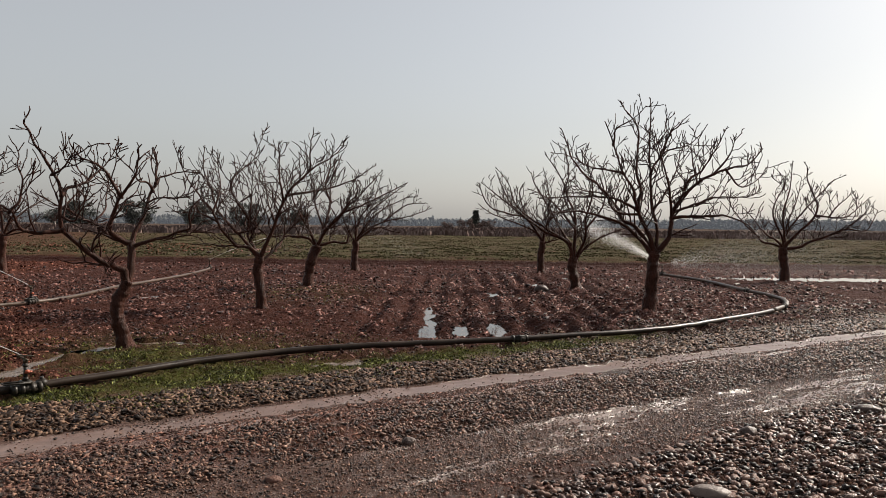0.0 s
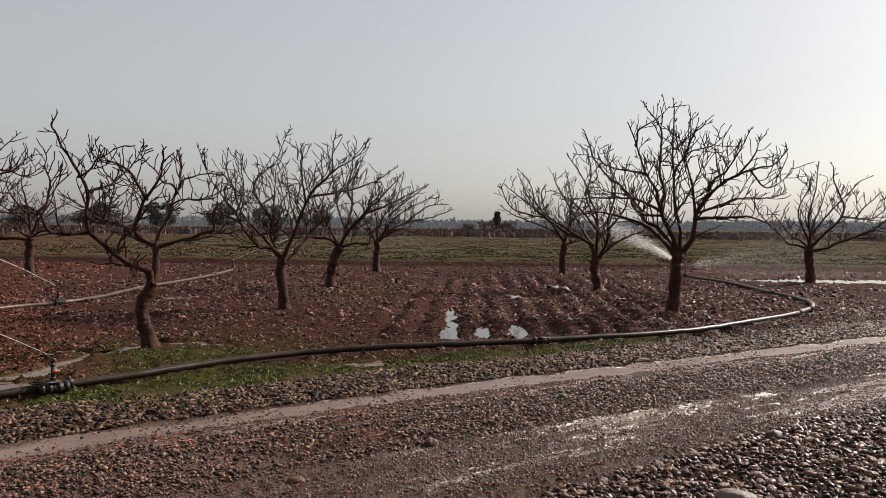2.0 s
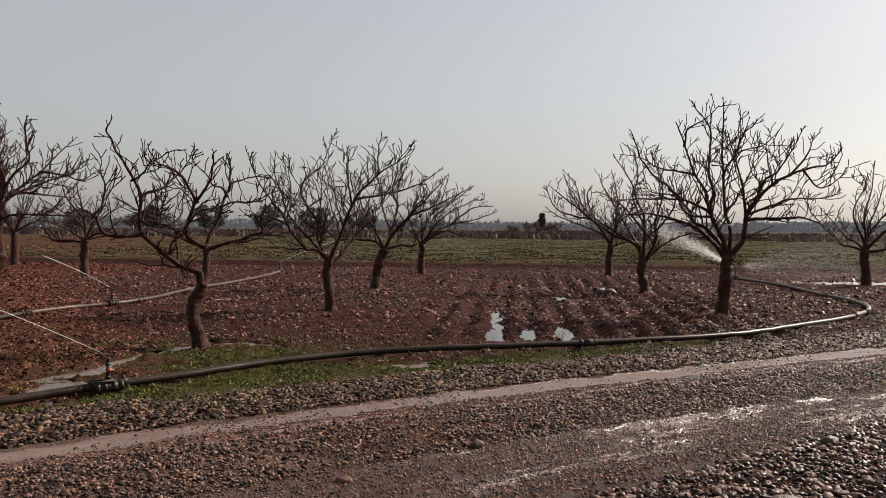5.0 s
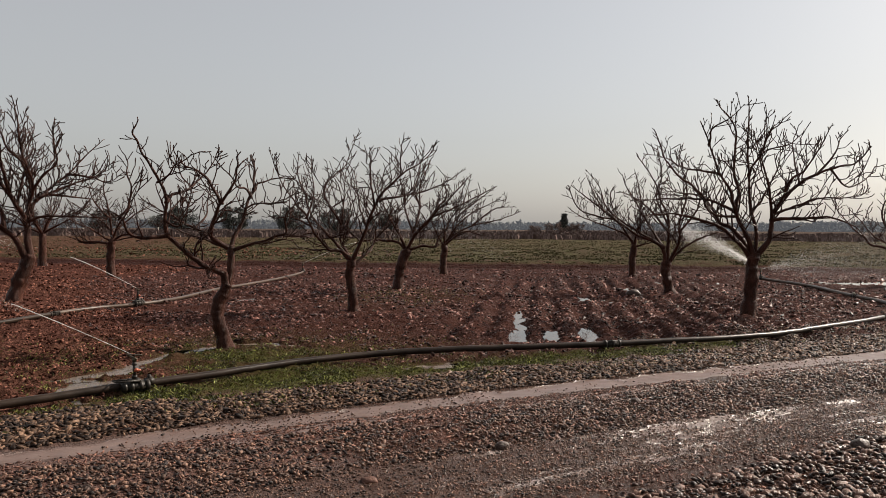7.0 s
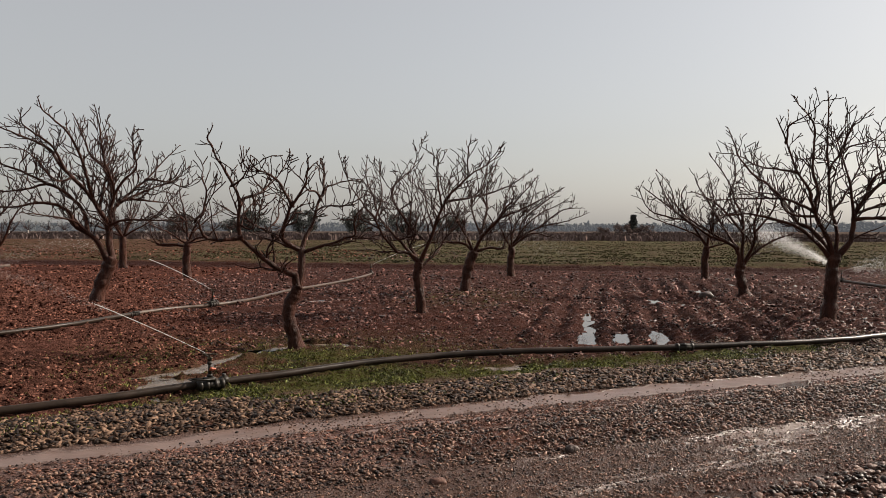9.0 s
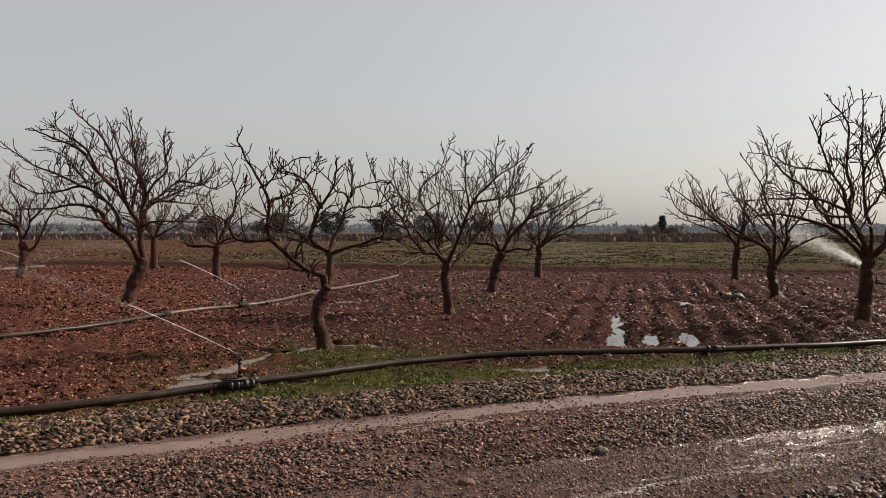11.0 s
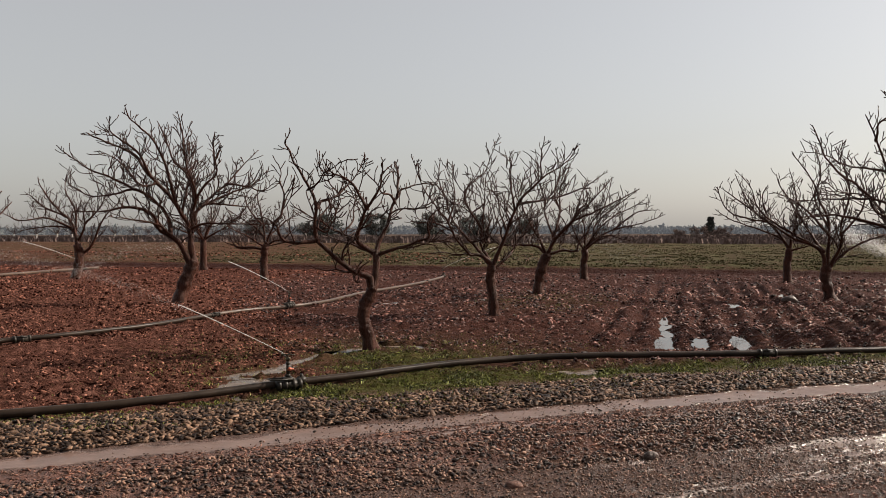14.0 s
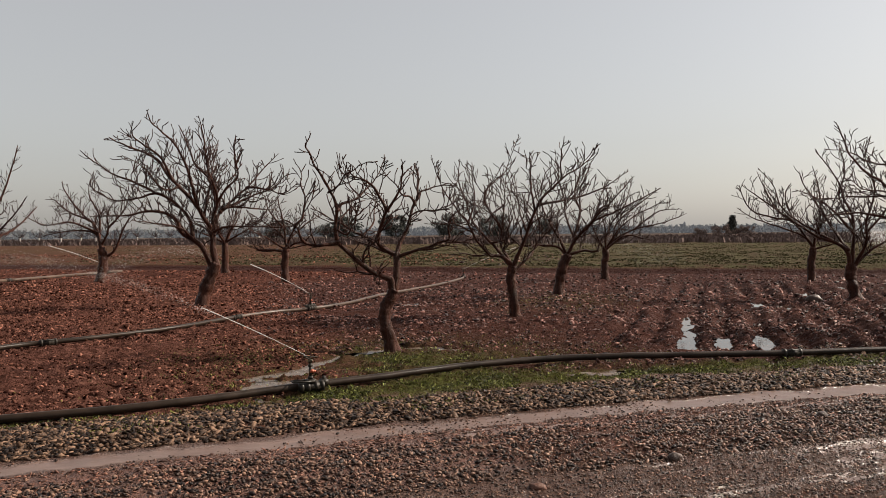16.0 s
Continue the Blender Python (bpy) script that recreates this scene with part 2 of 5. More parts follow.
def link_np(name, co, tris, mat, parent=None, smooth=True):
    """A mesh from arrays of vertices and of faces that all have one number of corners."""
    me = bpy.data.meshes.new(name)
    k = tris.shape[1]
    me.vertices.add(len(co))
    me.vertices.foreach_set("co", np.ascontiguousarray(co, dtype=np.float32).ravel())
    me.loops.add(tris.size)
    me.loops.foreach_set("vertex_index", tris.astype(np.int32).ravel())
    me.polygons.add(len(tris))
    me.polygons.foreach_set("loop_start", np.arange(0, tris.size, k, dtype=np.int32))
    me.polygons.foreach_set("loop_total", np.full(len(tris), k, dtype=np.int32))
    if smooth:
        me.polygons.foreach_set("use_smooth", np.ones(len(tris), dtype=bool))
    me.materials.append(mat)
    me.update(calc_edges=True)
    me.validate()
    ob = new(name, me)
    ob.parent = parent
    return ob


def part(name, bm, mat, parent, label=""):
    me = bpy.data.meshes.new(name)
    bm.to_mesh(me)
    bm.free()
    me.materials.append(mat)
    me.polygons.foreach_set("use_smooth", [True] * len(me.polygons))
    ob = new(name, me)
    ob.parent = parent
    return tagged(ob, label)


# ---- the lie of the land ----
ROAD_TURN = radians(36)
RS, RC = math.sin(ROAD_TURN), math.cos(ROAD_TURN)


def bend(u):
    """How far the road curves off its straight line."""
    return np.where(u < 0, 0.0085 * np.clip(u, -11, 0) ** 2, 0.032 * np.clip(u, 0, 14))


def road_uv(x, y):
    """Metres along the road, and across it towards the field, from the far wheel track."""
    u = RC * x + RS * (y - 7.75)
    v = -RS * x + RC * (y - 7.75) - 0.12 + bend(u)
    return u, v


def furrowed(x, y):
    return step(x, -2.1, -1.5) * step(-x, -4.6, -3.6) * step(y, 11.2, 12.2) * step(-y, -27, -23)


# puddles: centre x, y, half length across and along the furrows, degrees of turn, water level
PUDDLES = [
    (-0.46, 11.95, 0.125, 0.6, 0, -0.048), (-0.46, 13.05, 0.07, 0.34, 10, -0.052), (-0.54, 13.95, 0.07, 0.36, -8, -0.052), (-0.62, 15.1, 0.085, 0.5, 5, -0.052), (0.05, 12.0, 0.105, 0.52, 0, -0.048), (0.58, 12.2, 0.105, 0.7, 0, -0.048),
    (-0.52, 11.0, 0.10, 0.16, 0, -0.048), (0.55, 10.5, 0.05, 0.22, 12, -0.048), (0.35, 18.6, 0.12, 0.6, 0, -0.06), (0.82, 18.7, 0.14, 0.9, 0, -0.06), (1.35, 18.2, 0.12, 0.7, 0, -0.06), (2.0, 21.3, 0.14, 1.0, 0, -0.06),
    (-1.32, 9.22, 0.27, 0.12, 36, -0.036), (-0.95, 9.47, 0.16, 0.06, 36, -0.036), (-4.73, 9.1, 0.55, 0.10, 88, -0.034), (-4.57, 9.95, 0.30, 0.09, 70, -0.034), (-3.9, 10.44, 0.42, 0.12, 3, -0.034),
    (-4.87, 8.1, 0.36, 0.20, 70, -0.036), (-4.5, 7.5, 0.42, 0.19, 50, -0.036), (-4.18, 6.86, 0.22, 0.06, 40, -0.036),
    (13.5, 24.9, 4.2, 0.7, 0, -0.02), (4.2, 24.6, 1.2, 0.35, 0, -0.05), (-4.9, 6.9, 0.3, 0.08, 36, -0.036), (-2.94, 17.46, 0.45, 0.16, 0, -0.05), (-6.95, 13.7, 0.5, 0.12, 60, -0.045), (-6.5, 17.0, 0.6, 0.15, 60, -0.045),
]


def puddle_dip(x, y):
    dip = np.zeros(np.shape(x))
    wx, wy = 0.22 * (fbm(x * 5, y * 3, 3, 91) - 0.5), 0.5 * (fbm(x * 5, y * 3, 3, 92) - 0.5)
    x, y = x + wx, y + wy
    for px, py, a, b, turn, level in PUDDLES:
        c, s = math.cos(radians(turn)), math.sin(radians(turn))
        dx, dy = (x - px) * c + (y - py) * s, -(x - px) * s + (y - py) * c
        dip = np.maximum(dip, np.exp(-((dx / a) ** 2 + (dy / b) ** 2) * 0.9))
    return dip


def height(x, y):
    x, y = np.asarray(x, float), np.asarray(y, float)
    u, v = road_uv(x, y)
    near = step(-np.hypot(x, y), -60, -30)
    road = step(-v, -1.7, -1.1)
    field = (1 - road) * near
    fur = furrowed(x, y)
    z = field * (fbm(x * 2.6, y * 2.6, 4, 3) - 0.5) * 0.10 * (1 - 0.3 * fur)
    z = z + field * (np.abs(fbm(x * 6, y * 6, 3, 5) - 0.5)) * 0.16
    z = z - fur * (0.026 + 0.05 * vnoise(x * 1.1, y * 0.5, 8)) * np.cos((x - 0.05 + 0.16 * (fbm(x * 0.8, y * 1.3, 3, 9) - 0.5)) * 2 * math.pi / 0.53) - fur * 0.01
    z = z - 0.025 * field
    smooth_mud = 0.6 * np.clip(np.exp(-(v / 0.3) ** 4) + np.exp(-((v + 1.95) / 0.5) ** 4), 0, 1)
    z = z + road * near * ((fbm(x * 1.3, y * 1.3, 4, 11) - 0.5) * 0.05 + (fbm(x * 7, y * 7, 3, 12) - 0.5) * 0.035) * (1 - smooth_mud)
    wob = 0.10 * (fbm(u * 0.6, v * 0.2, 3, 21) - 0.5)
    z = z - near * 0.016 * np.exp(-((v - wob) / 0.3) ** 2) - near * 0.02 * np.exp(-((v + 1.95 - wob) / 0.42) ** 2)
    z = z + near * 0.03 * np.exp(-((v + 0.9) / 0.5) ** 2) + near * 0.05 * step(-v, 2.35, 2.9) + near * 0.03 * np.exp(-((v - 0.75) / 0.4) ** 2)
    z = z + near * 0.03 * np.exp(-((v + 0.62) / 0.36) ** 4) * (fbm(u * 1.1, v * 9, 4, 46) - 0.5)
    z = z + near * 0.012 * np.exp(-(v / 0.3) ** 4) * (fbm(u * 1.4, v * 12, 4, 47) - 0.5)
    dip = puddle_dip(x, y)
    z = z * (1 - 0.8 * dip) - 0.115 * dip * near
    tracks = step(y, 30.3, 31) * step(-y, -35.5, -34.5)
    z = z + tracks * 0.12 * (np.sin(y * 3.1) - 0.4)
    z = z + step(y, 34.5, 36) * step(-y, -104, -100) * (fbm(x * 0.7, y * 0.7, 4, 31) - 0.35) * 0.28
    return z


def axis_lines(stops):
    """Grid lines from (from, to, spacing) stretches."""
    out = []
    for a, b, d in stops:
        out += list(np.arange(a, b - 1e-6, d))
    return np.array(out + [stops[-1][1]])


xs = axis_lines([(-4500, -600, 650), (-600, -120, 60), (-120, -40, 8), (-40, -26, 0.5), (-26, -13, 0.16), (-13, -6.5, 0.09), (-6.5, 6.5, 0.04), (6.5, 13, 0.09), (13, 40, 0.5), (40, 120, 8), (120, 600, 60), (600, 4500, 650)])
ys = axis_lines([(-4500, -500, 800), (-500, -20, 80), (-20, 2, 2.2), (2, 9, 0.035), (9, 14, 0.05), (14, 20, 0.08), (20, 38, 0.16), (38, 110, 0.8), (110, 300, 19), (300, 900, 100), (900, 4500, 600)])
gx, gy = np.meshgrid(xs, ys)
gz = height(gx, gy)
co = np.stack([gx, gy, gz], -1).reshape(-1, 3)
ny, nx = gx.shape
i = (np.arange(ny - 1)[:, None] * nx + np.arange(nx - 1)[None]).ravel()
ground = tagged(link_np("ground", co, np.stack([i, i + 1, i + nx + 1, i + nx], -1), ground_mat), "flat red soil farmland with a wet gravel track", "ground", kind="structure")
X, Y = co[:, 0], co[:, 1]
U, V = road_uv(X, Y)
n1, n2 = fbm(X * 1.7, Y * 1.7, 4, 41) - 0.5, fbm(X * 5, Y * 5, 3, 42) - 0.5


def weed_mask(x, y, n):
    u, v = road_uv(x, y)
    top = 1.45 + 0.85 * step(u, -5.2, -2.6) - 0.2 * step(u, -1.2, 0.8)
    strip = step(v, 0.95, 1.3) * step(top - v, 0, 0.5) * step(u, -8, -5.5) * step(-u, -5.6, -3.8)
    patch = 0.6 * np.exp(-(((x + 3.6) / 1.9) ** 2 + ((y - 9.2) / 1.6) ** 2) * 1.0)
    patch = np.maximum(patch, 0.32 * np.exp(-(((x + 3.3) / 1.0) ** 2 + ((y - 18.3) / 1.8) ** 2)))
    both = np.maximum(strip, patch * step(v, 0.95, 1.4))
    return np.clip(both * 1.3 + (n * 1.4 - 0.15) * step(both, 0.05, 0.4), 0, 1)


FAR = step(np.hypot(X, Y), 15, 38)
streak = fbm(U * 0.9, V * 9, 4, 45)
road_m = step(-V + n1 * 0.6, -1.5, -1.15) * (Y < 30)
MASKS = dict(
    far=FAR,
    road=road_m,
    sheen=road_m * (1 - 0.9 * step(V, 0.18, 0.4)),
    mud=np.clip(np.exp(-((V - 0.16 * n1 - 0.22 * n2 - 0.02) / (0.15 + 0.07 * step(U, -4, 3))) ** 4) + 0.85 * np.exp(-((V + 1.93 - 0.25 * n1) / 0.52) ** 4) * (0.45 + 0.5 * step(streak + 0.3 * n2, 0.3, 0.62)) * step(U, -4.5, -0.5) + 0.8 * np.exp(-((V + 0.5) / 0.25) ** 4) * step(streak, 0.52, 0.64), 0, 1) * (Y < 40),
    red=np.clip(np.exp(-((V + 0.75) / 0.5) ** 4) * step(-U, -1.2, 1.6) * 1.1 + 0.3 * step(-U, 0, 4) + 0.6 * n1, 0, 1),
    weed=weed_mask(X, Y, n1) * (Y < 22),
    wet=np.clip(step(X + 0.7 * np.clip(Y - 9, -4, 12) + 2.5 * n1, -5.8, -2.8) * step(-Y, -35, -33) + 1.2 * step(Y, 29.5, 31) * step(-Y, -35, -33) + puddle_dip(X, Y) + np.clip(weed_mask(X, Y, n1), 0, 1), 0, 1),
    crop=step(Y + 1.5 * n1, 33.8, 35.2) * step(-Y - 6 * n1, -104, -98) * np.clip(0.35 + 0.65 * step(X + 0.28 * Y, -22, -2) + 0.5 * (fbm(X * 0.12, Y * 0.12, 3, 44) - 0.5), 0, 1),
    brush=step(Y, 98, 104),
    tilled=0.85 * step(Y + 1.2 * n1, 30.2, 30.8) * step(-Y - 1.2 * n1, -34.6, -33.8),
)
for key, val in MASKS.items():
    ground.data.attributes.new(key, "FLOAT", "POINT").data.foreach_set("value", val.astype(np.float32))


def puddle(px, py, a, b, turn, level):
    bm = bmesh.new()
    ring = []
    for k in range(28):
        w = k / 28 * 2 * math.pi
        q = 1.5 + 0.2 * math.sin(3 * w + px) + 0.12 * math.sin(7 * w + py)
        ring.append(bm.verts.new((a * q * math.cos(w), b * q * math.sin(w), 0)))
    bm.faces.new(ring)
    me = bpy.data.meshes.new("puddle")
    bm.to_mesh(me)
    bm.free()
    me.materials.append(silt if px < -1 else water)
    ob = new("puddle", me)
    ob.matrix_world = pose(px, py, level, 0, 0, turn)
    return tagged(ob, "shallow puddle of muddy water reflecting the sky", "puddle", "puddles on the wet ground")


for row in PUDDLES:
    puddle(*row)

# ---- bare orchard trees ----
def smooth_line(pts, per=5):
    """A curve through the points (Catmull-Rom), or along them with cut corners where per is 0."""
    p = [Vector(q) for q in pts]
    if per == 0:  # crooked wood: keep the corners, only cut them
        for _ in range(2):
            p = [p[0]] + [q for a, b in zip(p, p[1:]) for q in (a.lerp(b, 0.22), a.lerp(b, 0.78))] + [p[-1]]
        return p
    p = [p[0] * 2 - p[1]] + p + [p[-1] * 2 - p[-2]]
    out = []
    for k in range(1, len(p) - 2):
        a, b, c, d = p[k - 1:k + 3]
        for j in range(per):
            t = j / per
            out.append(0.5 * (2 * b + (c - a) * t + (2 * a - 5 * b + 4 * c - d) * t * t + (3 * b - a - 3 * c + d) * t ** 3))
    return out + [p[-2]]


def tube(verts, faces, line, radii, sides):
    """Adds a tapering limb with closed ends to the lists."""
    first = len(verts)
    for k, q in enumerate(line):
        way = (line[min(k + 1, len(line) - 1)] - line[max(k - 1, 0)]).normalized()
        side = way.cross(Vector((0.31, 0.87, 0.38))).normalized()
        other = way.cross(side)
        for s in range(sides):
            w = 2 * math.pi * s / sides
            verts.append(q + (side * math.cos(w) + other * math.sin(w)) * radii[k])
    for k in range(len(line) - 1):
        for s in range(sides):
            a, b = first + k * sides + s, first + k * sides + (s + 1) % sides
            faces.append((a, b, b + sides, a + sides))
    faces.append(tuple(first + (len(line) - 1) * sides + s for s in range(sides)))
    faces.append(tuple(first + s for s in reversed(range(sides))))


class Sketch:
    """The bearing of one tree: trunk and main limbs as (sideways, up) from its foot, in the upright plane at `face` degrees."""

    def __init__(self, at, face, radius, *trunk):
        self.at, self.face, self.radius, self.trunk, self.limbs = at, face, radius, trunk, []
        self.wood = [(x, 0.0, z) for x, z in trunk]

    def limb(self, radius, depth, *pts):
        """A limb that leaves the wood drawn so far where it comes nearest to its first point, and runs `depth` back (or forward) to its end."""
        x0, z0 = pts[0]
        start = min(self.wood, key=lambda q: (q[0] - x0) ** 2 + (q[2] - z0) ** 2)[1]
        line = [(x, start + depth * k / (len(pts) - 1), z) for k, (x, z) in enumerate(pts)]
        self.limbs.append((radius, line))
        for a, b in zip(line, line[1:]):
            self.wood += [tuple(p + (q - p) * k / 6 for p, q in zip(a, b)) for k in range(7)]


def auto_sketch(at, rng, trunk_h, top, reach, radius=0.13, lean=0.0, n=8):
    s = Sketch(at, rng.uniform(0, 360), radius, (0, -0.03), (lean * 0.3, trunk_h * 0.5), (lean, trunk_h))
    for k in range(n):
        a = 2 * math.pi * (k + rng.uniform(-0.25, 0.25)) / n
        r = reach * rng.uniform(0.75, 1.05)
        h = top * rng.uniform(0.72, 1.0) if k % 2 else top * rng.uniform(0.55, 0.8)
        r *= 0.55 if h > top * 0.85 else 1
        x, y = math.cos(a), math.sin(a)
        s.limbs.append((radius * rng.uniform(0.36, 0.5), [(lean + 0.02 * x, 0.02 * y, trunk_h - 0.05), (lean + x * r * 0.3, y * r * 0.3, trunk_h + (h - trunk_h) * 0.2), (lean + x * r * 0.66, y * r * 0.66, trunk_h + (h - trunk_h) * 0.45), (lean + x * r, y * r, h)]))
    return s


def grow(verts, faces, rng, start, way, length, radius, tip, depth, roof):
    """A crooked shoot that bends up towards its end and carries shorter side shoots."""
    gap = 0.05 + 0.035 * rng.random()
    n = max(2, int(length / gap))
    line, d = [start], Vector(way).normalized()
    for k in range(n):
        kink = 0.32 if k % 3 == 2 else 0.12
        d = (d + Vector(rng.normal(0, kink, 3)) + Vector((0, 0, 0.1))).normalized()
        if d.z < -0.25:
            d.z *= 0.4
        q = line[-1] + d * gap
        if k > 0 and q.z > roof(q):
            n = k
            break
        line.append(q)
    radii = [max(tip, radius + (tip - radius) * k / n) for k in range(n + 1)]
    tube(verts, faces, line, radii, 5 if radius > 0.011 else 4)
    if depth == 0:
        return
    for k in range(1, n + 1):
        if rng.random() < (0.32 if depth > 1 else 0.16):
            t = (line[k] - line[k - 1]).normalized()
            side = t.cross(Vector(rng.normal(0, 1, 3))).normalized()
            way = t * rng.uniform(0.45, 0.9) + side * rng.uniform(0.6, 1.0) + Vector((0, 0, 0.22))
            grow(verts, faces, rng, line[k], way, length * rng.uniform(0.3, 0.7) * (1.15 - 0.5 * k / n), radii[k] * 0.75, tip, depth - 1, roof)


def orchard_tree(sketch, seed, label, shoot=0.5, spacing=0.13, tip=0.0055):
    """shoot: length of the longest shoots, spacing: metres of limb from one to the next."""
    rng = np.random.default_rng(seed)
    x, y = sketch.at
    root = new("fruit_tree")
    root.matrix_world = pose(x, y, 0, 0, 0, sketch.face)
    tagged(root, label, "tree", "bare orchard trees")
    pts = [Vector((a, 0, b)) for a, b in sketch.trunk]
    pts[0].z = -0.16
    low = smooth_line(pts, 6)
    verts, faces, n = [], [], len(low)
    radii = [sketch.radius * (1.0 + 0.75 * max(0, 1 - k / (n * 0.25)) ** 2 - 0.10 * k / n - 0.5 * max(0, k / n - 0.8) + 0.05 * math.sin(k * 1.9 + seed)) for k in range(n)]
    tube(verts, faces, low, radii, 14)
    verts = [v + Vector((noise.noise(v * 7), noise.noise(v * 7 + Vector((9, 0, 0))), 0)) * sketch.radius * 0.34 for v in verts]
    link("trunk", verts, faces, bark, root)
    # the crown's outline: how high shoots may go, over each step sideways
    spots = np.array([tuple(q) for _, pts in sketch.limbs for q in smooth_line(pts, 0)])
    bins = np.arange(spots[:, 0].min() - 0.3, spots[:, 0].max() + 0.3, 0.1)
    tops = np.array([max([z - 0.03 - 0.35 * abs(x - b) for x, _, z in spots if abs(x - b) < 0.45], default=0.0) for b in bins])

    def roof(q):
        return float(np.interp(q.x, bins, tops)) + 0.08 * noise.noise(q * 5)

    for radius, pts in sketch.limbs:
        line = smooth_line(pts, 0)
        line = [q + Vector((noise.noise(q * 6), noise.noise(q * 6 + Vector((5, 5, 5))), noise.noise(q * 6 + Vector((3, 8, 1))))) * 0.022 * min(1, k / 3) for k, q in enumerate(line)]
        n = len(line)
        total = sum((b - a).length for a, b in zip(line, line[1:]))
        stem = total < 0.6 and radius > 0.03  # a short stem that carries other limbs
        thin = max(0.007, 0.16 * radius)
        radii = [radius * (1 - 0.15 * k / n) if stem else max(thin, radius * (1 - 0.86 * (k / (n - 1)) ** 0.8) * (1 + 0.3 * max(0, 1 - 7 * k / n))) * (1 + 0.12 * noise.noise(line[k] * 9)) for k in range(n)]
        gv, gf = [], []
        if not stem:
            gone, due = 0.0, total * 0.14 + spacing * rng.random()
            for k in range(1, n):
                seg = (line[k] - line[k - 1]).length
                while gone + seg > due:
                    f = due / total
                    t = (line[k] - line[k - 1]).normalized()
                    side = t.cross(Vector(rng.normal(0, 1, 3))).normalized()
                    side.z += 0.35
                    way = t * rng.uniform(0.35, 0.9) + side
                    size = shoot * rng.uniform(0.25, 1.0) * (1.0 - 0.6 * f)
                    grow(gv, gf, rng, line[k - 1].lerp(line[k], (due - gone) / seg), way, size, min(radii[k] * 0.62, 0.019) * (0.5 + 0.5 * size / shoot), tip, 2 if size > 0.5 * shoot else 1, roof)
                    due += spacing * rng.uniform(0.5, 1.5)
                gone += seg
        if pts[0][2] < sketch.trunk[-1][1] + 0.02:  # the limb grows out of the wood of the trunk
            foot = min(low, key=lambda q: abs(q.z - (pts[0][2] - 0.12)))
            line, radii = [foot] + line, [min(sketch.radius * 0.8, radius * 1.4)] + radii
        else:
            line, radii = [line[0] - (line[1] - line[0]).normalized() * 0.04] + line, [radii[0] * 0.4] + radii
        verts, faces = [], []
        tube(verts, faces, line, radii, 9)
        ob = link("limb", verts, faces, bark, root)
        if gv:
            tagged(link("twig_growth", gv, gf, twig_bark, ob), kind="stuff")
    return root


tree_a = Sketch((-4.23, 10.06), 22, 0.088, (-0.00, -0.00), (-0.05, 0.13), (-0.11, 0.30), (-0.12, 0.44), (-0.10, 0.59), (-0.04, 0.72), (-0.00, 0.83))
tree_a.limb(0.048, -0.2, (-0.01, 0.81), (-0.04, 0.96), (-0.09, 0.99), (-0.29, 1.07), (-0.42, 1.17), (-0.53, 1.27), (-0.67, 1.39), (-0.74, 1.47), (-0.77, 1.60), (-0.78, 1.73), (-0.74, 1.90), (-0.77, 2.03), (-0.84, 2.17), (-0.94, 2.35), (-1.02, 2.48), (-1.08, 2.65), (-1.15, 2.77), (-1.11, 2.83), (-1.08, 2.92))
tree_a.limb(0.054, 0.1, (-0.02, 0.76), (0.05, 0.93), (0.06, 1.13), (0.06, 1.30))
tree_a.limb(0.034, 0.6, (0.06, 1.30), (-0.09, 1.33), (-0.21, 1.38), (-0.33, 1.50), (-0.40, 1.55), (-0.57, 1.64), (-0.75, 1.73), (-0.87, 1.80), (-1.03, 1.90), (-1.18, 1.96))
tree_a.limb(0.038, -0.5, (0.04, 1.30), (-0.12, 1.37), (-0.20, 1.43), (-0.20, 1.57), (-0.14, 1.73), (-0.07, 1.90), (0.01, 2.01), (0.08, 2.09), (0.11, 2.22), (0.13, 2.41), (0.11, 2.47), (0.19, 2.53))
tree_a.limb(0.024, -0.3, (-0.07, 1.90), (-0.17, 2.09), (-0.28, 2.23), (-0.40, 2.30), (-0.53, 2.36), (-0.63, 2.50), (-0.63, 2.59))
tree_a.limb(0.036, 0.4, (0.06, 1.30), (0.09, 1.43), (0.18, 1.60), (0.22, 1.73), (0.27, 1.91), (0.32, 2.04), (0.39, 2.17), (0.53, 2.22), (0.67, 2.26), (0.94, 2.27))
tree_a.limb(0.020, 0.3, (0.35, 2.10), (0.37, 2.32), (0.36, 2.47), (0.33, 2.60))
tree_a.limb(0.020, -0.3, (0.31, 2.00), (0.23, 2.12), (0.13, 2.10), (0.05, 2.27), (-0.08, 2.37), (-0.17, 2.50))
tree_a.limb(0.028, -0.5, (0.06, 1.26), (0.31, 1.35), (0.57, 1.43), (0.77, 1.50), (0.74, 1.63), (0.75, 1.76), (0.88, 1.89), (1.02, 1.95))
tree_a.limb(0.034, -0.5, (-0.74, 1.47), (-0.96, 1.43), (-1.16, 1.46), (-1.21, 1.54), (-1.23, 1.67), (-1.32, 1.73), (-1.43, 1.79))
tree_a.limb(0.020, 0.2, (-1.26, 1.69), (-1.16, 1.84), (-1.14, 2.05), (-1.19, 2.24), (-1.17, 2.34), (-1.22, 2.47))
tree_a.limb(0.026, 0.5, (-0.74, 1.90), (-0.67, 2.00), (-0.52, 2.05), (-0.42, 2.15), (-0.30, 2.26), (-0.19, 2.42), (-0.10, 2.64))
tree_a.limb(0.016, 0.2, (-0.46, 2.11), (-0.55, 2.21), (-0.61, 2.31), (-0.63, 2.45))
